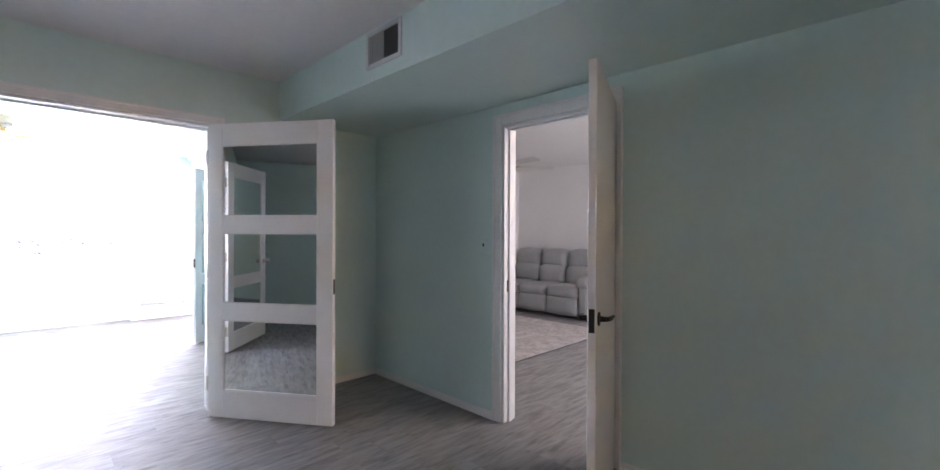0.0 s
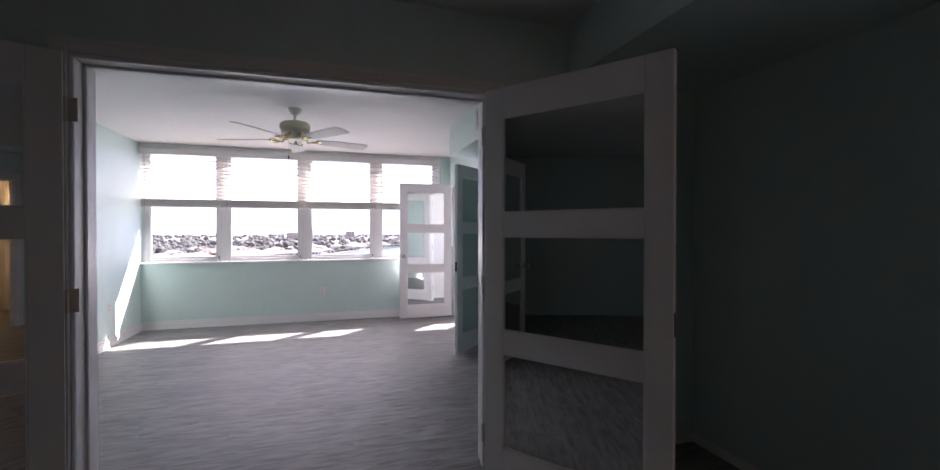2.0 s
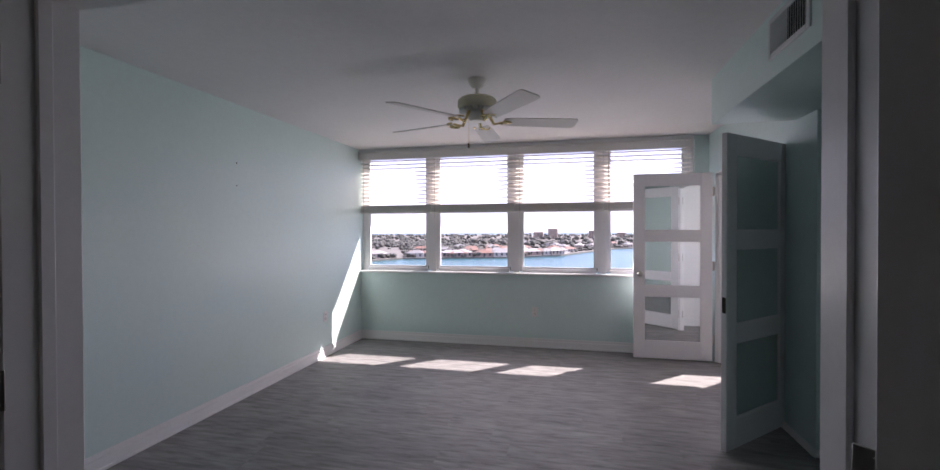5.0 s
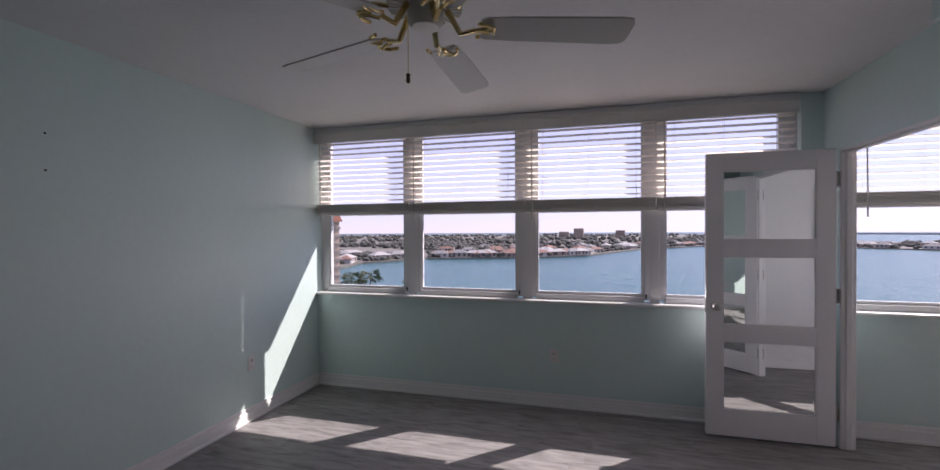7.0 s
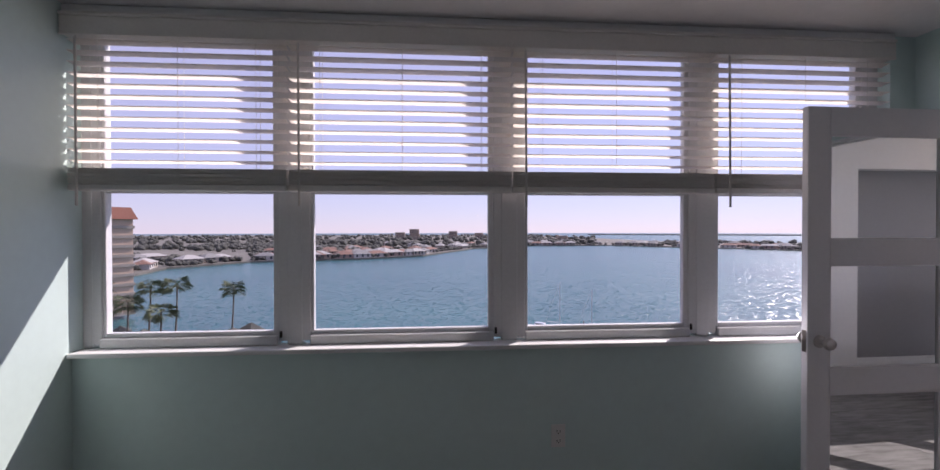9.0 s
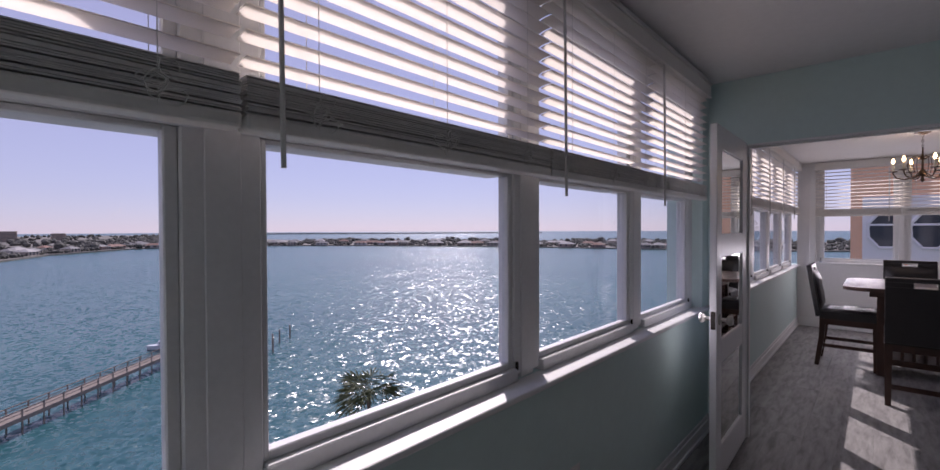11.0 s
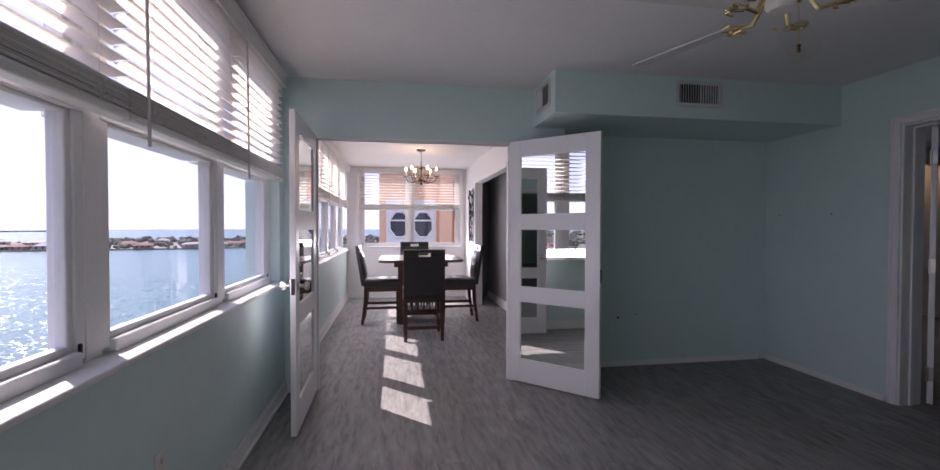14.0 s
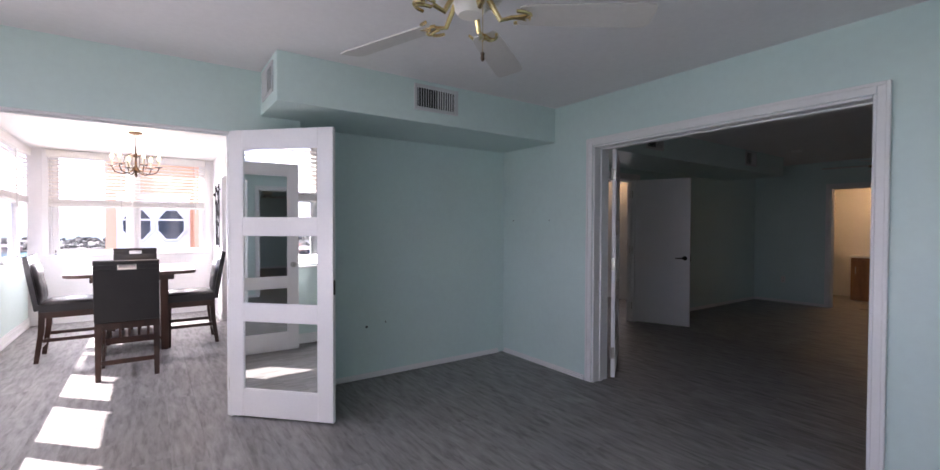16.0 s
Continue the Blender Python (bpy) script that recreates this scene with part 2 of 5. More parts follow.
def lathe(bm, at, profile, n=20, axis=(0, 0, 1)):
    """Turned form: profile of (radius, height) along the axis from at."""
    ax = Vector(axis).normalized()
    u = ax.orthogonal().normalized()
    v = ax.cross(u)
    rings = [ring(bm, Vector(at) + ax * h, u, v, max(r, 1e-4), n) for r, h in profile]
    for r, s in zip(rings, rings[1:]):
        for i in range(n):
            bm.faces.new((r[i], r[(i + 1) % n], s[(i + 1) % n], s[i]))
    bm.faces.new(rings[0][::-1])
    bm.faces.new(rings[-1])
    return bm


def prism(bm, outline, lo, hi, plane="xy"):
    """An outline drawn out between lo and hi along the third axis."""
    def at(a, b, c):
        return {"xy": (a, b, c), "xz": (a, c, b), "yz": (c, a, b)}[plane]
    low = [bm.verts.new(at(a, b, lo)) for a, b in outline]
    high = [bm.verts.new(at(a, b, hi)) for a, b in outline]
    k = len(outline)
    bm.faces.new(low[::-1])
    bm.faces.new(high)
    for i in range(k):
        bm.faces.new((low[i], low[(i + 1) % k], high[(i + 1) % k], high[i]))
    return bm


def finish(name, bm, mat, smooth=False):
    bmesh.ops.recalc_face_normals(bm, faces=bm.faces)
    me = bpy.data.meshes.new(name)
    bm.to_mesh(me)
    bm.free()
    me.materials.append(mat)
    if smooth:
        for p in me.polygons:
            p.use_smooth = True
        me.set_sharp_from_angle(angle=radians(40))
    return new(name, me)


def part(name, bm, mat, parent, label="", smooth=False):
    ob = finish(name, bm, mat, smooth)
    ob.parent = parent
    if label:
        ob["label"] = label
    return ob


def share(name, mesh, parent, m):
    ob = new(name, mesh)
    ob.parent = parent
    ob.matrix_basis = m
    return ob


def structure(name, bm, mat, label, category):
    return tagged(finish(name, bm, mat), label, category, kind="structure")


def thing(name, label, category, m=None, group="", kind=""):
    ob = new(name)
    ob.empty_display_size = 0.1
    if m:
        ob.matrix_basis = m
    return tagged(ob, label, category, group, kind)


BM = bmesh.new

# ---- plan (metres): sunroom x 0..XB, y 0..YW; dark room south of it; dining nook east; living room beyond ----
YW, XB, XH, XA, H, HC = 4.46, 4.46, 4.225, 4.59, 2.485, 2.40   # XB: recessed east wall; XH: face of the header and piers
XC0, XC1, YC = 4.31, 9.0, 2.27       # dining nook: from, to, south wall face
AY0, AY1, YS, AX0 = -6.35, -0.25, -0.06, -1.6    # dark room
LX1, LY0, LY1 = 9.15, -4.2, 1.72      # living room
OX0, OX1, DH, DH1 = 1.352, 3.24, 2.04, 2.07       # double doorway between dark room and sunroom
OY0, OY1 = 2.62, 4.235                 # double doorway between sunroom and nook

# floor: a dark joint bed under separate planks
structure("floor", box(BM(), AX0 - 0.3, -8.4, -0.20, 9.45, 4.7, -0.006), SUBFLOOR, "grey wood-look vinyl plank floor through all rooms", "floor")

# ceilings
structure("ceiling_sunroom", box(BM(), -0.12, -0.10, H, XC0 - 0.07, YW + 0.10, H + 0.2), CEIL, "white painted plaster ceiling with faint patches", "ceiling")
structure("ceiling_dark_room", box(BM(), AX0 - 0.12, -8.4, H, XA + 0.06, -0.10, H + 0.2), CEIL, "white painted ceiling of the dim room", "ceiling")
structure("ceiling_nook", box(BM(), XC0 - 0.0, 1.74, HC, XC1 + 0.10, YW + 0.10, H + 0.2), CEIL, "white painted ceiling above the dining nook", "ceiling")
structure("ceiling_living_room", box(BM(), XA + 0.06, -4.4, H, 9.3, 1.74, H + 0.2), CEIL, "white painted living room ceiling", "ceiling")

# walls
structure("wall_sunroom_west", box(BM(), -0.12, YS, 0, 0, YW + 0.24, H), MINT, "pale mint painted plaster wall with sun patch", "wall")
bm = BM()
box(bm, AX0, AY1, 0, OX0, YS, H)
box(bm, OX1, AY1, 0, XA, YS, H)
box(bm, OX0, AY1, DH1, OX1, YS, H)
structure("wall_between_rooms", bm, MINT, "mint painted wall with a wide double doorway", "wall")
bm = BM()
box(bm, XB, YS, 0, XA + 0.12, YC - 0.12, H)
structure("wall_sunroom_east", bm, MINT, "mint painted recessed wall under the duct soffit", "wall")
bm = BM()
box(bm, XH, YC - 0.12, 0, XC0, OY0, H)
box(bm, XH, OY1, 0, XC0, YW, H)
structure("wall_nook_header", box(BM(), XH, OY0, DH - 0.015, XC0, OY1, H), MINT, "mint painted header over the opening to the nook", "wall")
structure("wall_to_nook", bm, MINT, "mint painted wall with a wide opening to the dining nook", "wall")
LD0, LD1 = -2.60, -1.80               # living room doorway
bm = BM()
box(bm, XA, LD1, 0, XA + 0.12, YS, H)
box(bm, XA, -8.4, 0, XA + 0.12, LD0, H)
box(bm, XA, LD0, DH, XA + 0.12, LD1, H)
structure("wall_dark_room_east", bm, MINT, "mint painted wall with a doorway to the living room", "wall")
bm = BM()
BD0, BD1 = 2.62, 3.41                 # bathroom doorway
box(bm, AX0, AY0 - 0.12, 0, BD0, AY0, H)
box(bm, BD1, AY0 - 0.12, 0, XA, AY0, H)
box(bm, BD0, AY0 - 0.12, DH, BD1, AY0, H)
structure("wall_dark_room_south", bm, MINT, "mint painted far wall with a doorway to the lit bathroom", "wall")
structure("wall_dark_room_west", box(BM(), AX0 - 0.12, -8.4, 0, AX0, 0, H), MINT, "mint painted wall of the dim room", "wall")
bm = BM()
box(bm, AX0, -8.4, 0, XA, -8.28, H)
box(bm, 1.9, -8.28, 0, 2.0, AY0 - 0.12, H)
box(bm, 4.0, -8.28, 0, 4.1, AY0 - 0.12, H)
structure("wall_bathroom", bm, WHITE_WALL, "plain light bathroom wall", "wall")
bm = BM()
box(bm, XA + 0.12, LY1, 0, LX1 + 0.12, LY1 + 0.12, H)
box(bm, XA + 0.12, LY0 - 0.12, 0, LX1 + 0.12, LY0, H)
box(bm, LX1, LY0, 0, LX1 + 0.12, LY1, H)
structure("wall_living_room", bm, WHITE_WALL, "plain off-white living room wall", "wall")
NX0, NX1 = 5.72, 7.95                 # hall opening in the nook's south wall
bm = BM()
box(bm, XC0, YC - 0.12, 0, NX0, YC, HC)
box(bm, NX1, YC - 0.12, 0, XC1, YC, HC)
box(bm, NX0, YC - 0.12, DH, NX1, YC, HC)
structure("wall_nook_south", bm, WHITE_WALL, "white nook wall with a wide dark hall opening", "wall")
structure("wall_hall_side", box(BM(), XC0 + 0.25, LY1 + 0.1205, 0, 8.85, LY1 + 0.135, HC), HALL_GREY, "grey wall of the dim hall", "wall")
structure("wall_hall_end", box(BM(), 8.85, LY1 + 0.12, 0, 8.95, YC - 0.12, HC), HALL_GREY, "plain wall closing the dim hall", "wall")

# window wall and end wall with their openings
SILL, TRAN0, TRAN1, HEAD, SET = 0.945, 1.655, 1.735, 2.40, 0.045   # SET: frames stand this far behind the wall face
B_WIN = [(0.085, 0.905), (1.06, 1.97), (2.135, 3.01), (3.165, 3.985)]
C_WIN = [(4.37, 5.17), (5.335, 6.085), (6.25, 7.0), (7.16, 7.91), (8.07, 8.82)]
bm = BM()
box(bm, 0, YW, 0, XC1 + 0.24, YW + 0.11, 0.90)
box(bm, 0, YW, 2.44, XC1 + 0.10, YW + 0.10, H)
box(bm, 4.08, YW, 0.90, 4.315, YW + 0.24, 2.44)
structure("wall_windows", bm, MINT, "mint painted wall below and above a band of windows", "wall")
E_WIN = [(2.45, 3.25), (3.39, 4.17)]
bm = BM()
box(bm, XC1, YC - 0.12, 0, XC1 + 0.24, YW, 0.93)
box(bm, XC1, YC - 0.12, 2.36, XC1 + 0.10, YW, HC)
box(bm, XC1, YC - 0.12, 0.93, XC1 + 0.24, 2.38, 2.36)
box(bm, XC1, 4.24, 0.93, XC1 + 0.24, YW, 2.36)
structure("wall_nook_east", bm, WHITE_WALL, "white end wall of the nook with two windows", "wall")

# soffits with air ducts
structure("soffit_sunroom", box(BM(), 3.70, YS, 2.165, XB, 2.43, H), MINT, "mint painted duct soffit under the ceiling", "soffit")
structure("soffit_dark_room", box(BM(), 3.70, -5.2, 2.185, XA, AY1, H), MINT, "mint painted duct soffit in the dim room", "soffit")


def baseboard(name, runs, h=0.10, d=0.016, mat=TRIM, label="white painted baseboard along the wall"):
    """runs of (x0, y0, x1, y1, nx, ny): the wall's foot and the way into the room."""
    bm = BM()
    for x0, y0, x1, y1, nx, ny in runs:
        for lo, hi, k in ((0, h * 0.72, 1.0), (h * 0.72, h, 0.55), (0, 0.02, 1.7)):
            ax, ay = (nx * d * k, ny * d * k)
            xs, ys = sorted((x0, x1 if nx == 0 else x0 + ax)), sorted((y0, y1 if ny == 0 else y0 + ay))
            box(bm, xs[0], ys[0], lo, xs[1], ys[1], hi, 0.002)
    structure(name, bm, mat, label, "baseboard")


baseboard("baseboard_sunroom", [(0, 0.02, 0, YW, 1, 0), (0.02, YW, XH, YW, 0, -1)], 0.11)
baseboard("baseboard_sunroom_inner", [(XB, 0.02, XB, 2.15, -1, 0), (XH, 2.13, XH, OY0 - 0.02, -1, 0), (XH, 2.15, XB - 0.02, 2.15, 0, -1), (OX1 + 0.08, YS, XB - 0.02, YS, 0, 1), (0.02, YS, OX0 - 0.08, YS, 0, 1)], 0.045, 0.012)
baseboard("baseboard_nook", [(XC0, YW, XC1, YW, 0, -1), (XC1, YC, XC1, YW - 0.03, -1, 0), (NX1 + 0.02, YC, XC1 - 0.03, YC, 0, 1), (XC0, YC, NX0, YC, 0, 1), (XC0 + 0.25, LY1 + 0.135, 8.85, LY1 + 0.135, 0, 1)], 0.12)
baseboard("baseboard_dark_room", [(XA, AY0, XA, LD0 - 0.08, -1, 0), (XA, LD1 + 0.08, XA, AY1, -1, 0), (OX1 + 0.08, AY1, XA - 0.02, AY1, 0, -1), (BD1 + 0.07, AY0, XA - 0.02, AY0, 0, 1), (AX0, AY0, BD0 - 0.07, AY0, 0, 1)], 0.05, 0.012)
baseboard("baseboard_living_room", [(LX1, LY0, LX1, LY1, -1, 0)], 0.09)


def casing(name, axis, a0, a1, top, faces, w=0.065, d=0.016, label="white painted door casing", lining=None):
    """Trim round a doorway in a wall across y (axis x) or across x (axis y). faces: (place, way out)."""
    bm = BM()

    def put(p0, p1, q0, q1, z0, z1, bev=0.004):
        if axis == "x":
            box(bm, p0, q0, z0, p1, q1, z1, bev)
        else:
            box(bm, q0, p0, z0, q1, p1, z1, bev)
    for at, way in faces:
        q0, q1 = sorted((at, at + way * d))
        put(a0 - w, a0, q0, q1, 0, top + w)
        put(a1, a1 + w, q0, q1, 0, top + w)
        put(a0, a1, q0, q1, top, top + w)
        q0, q1 = sorted((at + way * d, at + way * (d + 0.008)))
        put(a0 - w, a0 - w + 0.02, q0, q1, 0, top + w, 0.003)
        put(a1 + w - 0.02, a1 + w, q0, q1, 0, top + w, 0.003)
        put(a0 - w + 0.02, a1 + w - 0.02, q0, q1, top + w - 0.02, top + w, 0.003)
    if lining:
        q0, q1 = lining
        put(a0, a0 + 0.018, q0, q1, 0, top)
        put(a1 - 0.018, a1, q0, q1, 0, top)
        put(a0 + 0.018, a1 - 0.018, q0, q1, top - 0.018, top)
        m = (q0 + q1) / 2
        put(a0 + 0.018, a0 + 0.03, m - 0.02, m + 0.02, 0, top - 0.018)
        put(a1 - 0.03, a1 - 0.018, m - 0.02, m + 0.02, 0, top - 0.018)
        put(a0 + 0.03, a1 - 0.03, m - 0.02, m + 0.02, top - 0.03, top - 0.018)
    return structure(name, bm, TRIM, label, "door casing")


casing("trim_double_doorway", "x", OX0, OX1, DH1, [(YS, 1), (AY1, -1)], 0.06, lining=(AY1 - 0.003, YS + 0.003))
casing("trim_nook_doorway", "y", OY0, OY1, DH - 0.01, [], lining=(XH - 0.003, XC0 + 0.003), label="thin white painted jamb lining")
casing("trim_living_doorway", "y", LD0, LD1, DH, [(XA, -1), (XA + 0.12, 1)], 0.075, lining=(XA - 0.003, XA + 0.123))
casing("trim_bathroom_doorway", "x", BD0, BD1, DH, [(AY0, 1)], lining=(AY0 - 0.123, AY0 + 0.003))


# ---- windows ----
def window(i, a0, a1, face, axis="x", sill=SILL, lo=TRAN0, hi=TRAN1, head=HEAD):
    """A fixed upper and a sliding lower light in painted frames, 0.2 deep, from face outwards."""
    win = thing("window_%d" % i, "white painted window with a clear lower pane above the sill", "window",
                pose(0, 0, 0) if axis == "x" else Matrix(((0, 1, 0, 0), (1, 0, 0, 0), (0, 0, 1, 0), (0, 0, 0, 1))), kind="structure")
    f = face + SET
    bm = BM()
    s = 0.045
    for z0, z1, deep in ((sill - 0.03, lo + 0.02, 0.10), (hi - 0.02, head + 0.04, 0.10)):
        box(bm, a0 - s, f + 0.026, z0, a0, f + deep, z1, 0.004)
        box(bm, a1, f + 0.026, z0, a1 + s, f + deep, z1, 0.004)
    box(bm, a0, f + 0.005, sill - 0.045, a1, f + 0.085, sill, 0.004)
    box(bm, a0, f + 0.03, head, a1, f + 0.11, head + 0.04, 0.004)
    part("frame", bm, SASH, win)
    # carried further out as an added eyebrow that cuts off the sun patches
    part("transom", box(BM(), a0 - s, f + 0.020, lo, a1 + s, f + 0.235 - SET, hi, 0.005), SASH, win)
    for z0, z1 in ((sill, lo), (hi, head)):
        bm = BM()
        box(bm, a0, f + 0.032, z0, a0 + 0.014, f + 0.066, z1, 0.003)
        box(bm, a1 - 0.026, f + 0.032, z0, a1, f + 0.066, z1, 0.003)
        box(bm, a1 - 0.010, f + 0.0665, z0, a1, f + 0.090, z1, 0.002)
        box(bm, a0 + 0.014, f + 0.032, z0, a1 - 0.026, f + 0.066, z0 + 0.022, 0.003)
        box(bm, a0 + 0.014, f + 0.032, z1 - 0.012, a1 - 0.026, f + 0.066, z1, 0.003)
        part("sash", bm, SASH, win)
        p = part("pane", box(BM(), a0 + 0.014, f + 0.048, z0 + 0.022, a1 - 0.026, f + 0.051, z1 - 0.012), GLASS, win)
        p.visible_shadow = False
    part("latch", box(BM(), a1 + 0.006, f + 0.016, sill - 0.012, a1 + 0.018, f + 0.026, sill + 0.022, 0.003), BRONZE, win)
    return win


k = 1
for a0, a1 in B_WIN + C_WIN:
    window(k, a0, a1, YW)
    k += 1
for a0, a1 in E_WIN:
    window(k, a0, a1, XC1, "y", 0.99, 1.63, 1.70, 2.34)
    k += 1

# boards between the windows, and end boards
bm = BM()
gaps = [(a[1] + 0.045, b[0] - 0.045) for a, b in zip(B_WIN, B_WIN[1:])] + [(a[1] + 0.045, b[0] - 0.045) for a, b in zip(C_WIN, C_WIN[1:])]
gaps += [(0.0, B_WIN[0][0] - 0.045), (B_WIN[-1][1] + 0.045, 4.08), (4.315, C_WIN[0][0] - 0.045), (C_WIN[-1][1] + 0.045, XC1)]
for g0, g1 in gaps:
    e = 0.003 if g0 > 4.5 else -0.004       # the sunroom's boards lap the frames; the nook's leave a fine slit
    box(bm, g0 + e, YW + SET + 0.024, 0.90, g1 - e, YW + SET + 0.105, 1.70, 0.003)
    box(bm, g0 + e, YW + SET + 0.024, 1.70, g1 - e, YW + SET + 0.105, 2.44, 0.003)
structure("trim_window_posts", bm, SASH, "painted boards between the windows", "window trim")
bm = BM()
box(bm, XC1 + 0.03, E_WIN[0][1] + 0.045, 0.93, XC1 + 0.22, E_WIN[1][0] - 0.045, 2.36, 0.003)
box(bm, XC1 + 0.03, 2.38, 0.93, XC1 + 0.22, E_WIN[0][0] - 0.045, 2.36, 0.003)
box(bm, XC1 + 0.03, E_WIN[1][1] + 0.045, 0.93, XC1 + 0.22, 4.24, 2.36, 0.003)
structure("trim_end_window_posts", bm, SASH, "painted boards beside the end windows", "window trim")
for nm, x0, x1 in (("sill_sunroom", 0.0, XH), ("sill_nook", XC0, XC1)):
    bm = BM()
    box(bm, x0, YW - 0.038, 0.878, x1, YW + SET + 0.024, 0.9005, 0.006, seg=2)
    structure(nm, bm, TRIM, "white painted window stool with sunlit front edge", "window sill")
bm = BM()
box(bm, XC1 - 0.05, 2.35, 0.925, XC1 + 0.06, 4.28, 0.95, 0.005)
box(bm, XC1 - 0.012, 2.31, 0.95, XC1, 2.38, 2.42, 0.004)
box(bm, XC1 - 0.012, 4.24, 0.95, XC1, 4.31, 2.42, 0.004)
structure("sill_end_window", bm, TRIM, "white painted sill and casing of the end windows", "window sill")

# ---- mirrored doors ----
def hinge(parent, z, y0, way):
    """Knuckle and two leaves: one on the door's edge, one on the jamb, with screw heads."""
    bm = BM()
    tube(bm, [(-0.006, y0, z - 0.052), (-0.006, y0, z + 0.052)], 0.008, 10)
    box(bm, -0.004, min(y0, y0 - way * 0.034), z - 0.05, -0.001, max(y0, y0 - way * 0.034), z + 0.05)
    box(bm, -0.046, min(y0, y0 - way * 0.004), z - 0.05, -0.008, max(y0, y0 - way * 0.004), z + 0.05, 0.001)
    hg = part("hinge", bm, NICKEL, parent, smooth=True)
    for dz in (-0.032, 0.0, 0.032):
        part("screw", lathe(BM(), (-0.03, y0, z + dz), [(0.0045, 0), (0.003, 0.0015)], 8, (0, way, 0)), BRONZE, hg)


def knob(parent, x, z, th, mat, lever=False, way=-1):
    for s in (-1, 1):
        bm = BM()
        y = s * th / 2
        lathe(bm, (x, y, z), [(0.030, 0), (0.030, 0.006), (0.012, 0.010), (0.011, 0.035)] + ([] if lever else [(0.024, 0.042), (0.029, 0.054), (0.024, 0.066), (0.008, 0.070)]), 18, (0, s, 0))
        if lever:
            tube(bm, [(x, y + s * 0.035, z), (x + way * 0.03, y + s * 0.048, z), (x + way * 0.11, y + s * 0.05, z - 0.004)], [0.010, 0.010, 0.007], 10)
        part("handle" if lever else "knob", bm, mat, parent, smooth=True)


def mirror_door(i, w, hx, hy, angle, swing, knobs=True, h=2.022, label="white three-panel door with mirrored panes, standing open"):
    """Hinged at (hx, hy); the leaf runs along its own x."""
    d = thing("door_%d" % i, label, "door", pose(hx, hy, 0.012, 0, 0, angle), kind="structure")
    t, st = 0.036, 0.112
    rails = [(0, 0.19), (0.68, 0.80), (1.285, 1.405), (1.892, h)]
    for nm, x0, x1, z0, z1 in [("stile", 0, st, 0, h), ("stile", w - st, w, 0, h)] + [("rail", st, w - st, a, b) for a, b in rails]:
        part(nm, box(BM(), x0, -t / 2, z0, x1, t / 2, z1, 0.0025), DOORPAINT, d)
    for (a, b), (c, e) in zip(rails, rails[1:]):
        part("mirror_pane", box(BM(), st, -0.008, b, w - st, 0.008, c), MIRROR, d, "silvered mirror pane")
        bm = BM()
        for s in (-1, 1):
            y0, y1 = sorted((s * 0.0085, s * 0.0165))
            box(bm, st, y0, b, st + 0.006, y1, c)
            box(bm, w - st - 0.006, y0, b, w - st, y1, c)
            box(bm, st + 0.006, y0, b, w - st - 0.006, y1, b + 0.006)
            box(bm, st + 0.006, y0, c - 0.006, w - st - 0.006, y1, c)
        part("beading", bm, DOORPAINT, d)
    for z in (0.22, 1.02, 1.82):
        hinge(d, z, swing * t / 2, swing)
    if knobs:
        knob(d, w - 0.06, 0.93, t, NICKEL)
    part("latch_plate", box(BM(), w - 0.001, -0.012, 0.88, w + 0.0015, 0.012, 0.98), BRONZE, d)
    return d


mirror_door(1, 0.938, OX1 - 0.045, -0.292, -55.2, 1, knobs=False, h=2.045)
mirror_door(2, 0.905, OX0 + 0.0, -0.29, 204.0, -1, h=2.045)
mirror_door(3, 0.80, XH - 0.03, 4.232, 180.8, -1)
mirror_door(4, 0.80, XH + 0.022, 2.632, 224.5, 1, knobs=False)
d5 = thing("door_5", "white flush door with a dark bronze lever, standing open", "door", pose(XA + 0.035, LD0 + 0.0, 0.012, 0, 0, 201), kind="structure")
part("leaf", box(BM(), 0, -0.018, 0, 0.755, 0.018, 2.02, 0.003), DOORPAINT, d5)
knob(d5, 0.755 - 0.065, 0.93, 0.036, BRONZE, True)
part("latch_plate", box(BM(), 0.7545, -0.012, 0.88, 0.757, 0.012, 0.98), BRONZE, d5)
for z in (0.22, 1.02, 1.82):
    hinge(d5, z, -0.018, -1)
tagged(structure("strike_plate", box(BM(), XA + 0.03, LD1 - 0.0215, 0.90, XA + 0.07, LD1 - 0.018, 0.98), BRONZE, "dark bronze strike plate on the jamb", "strike plate"))


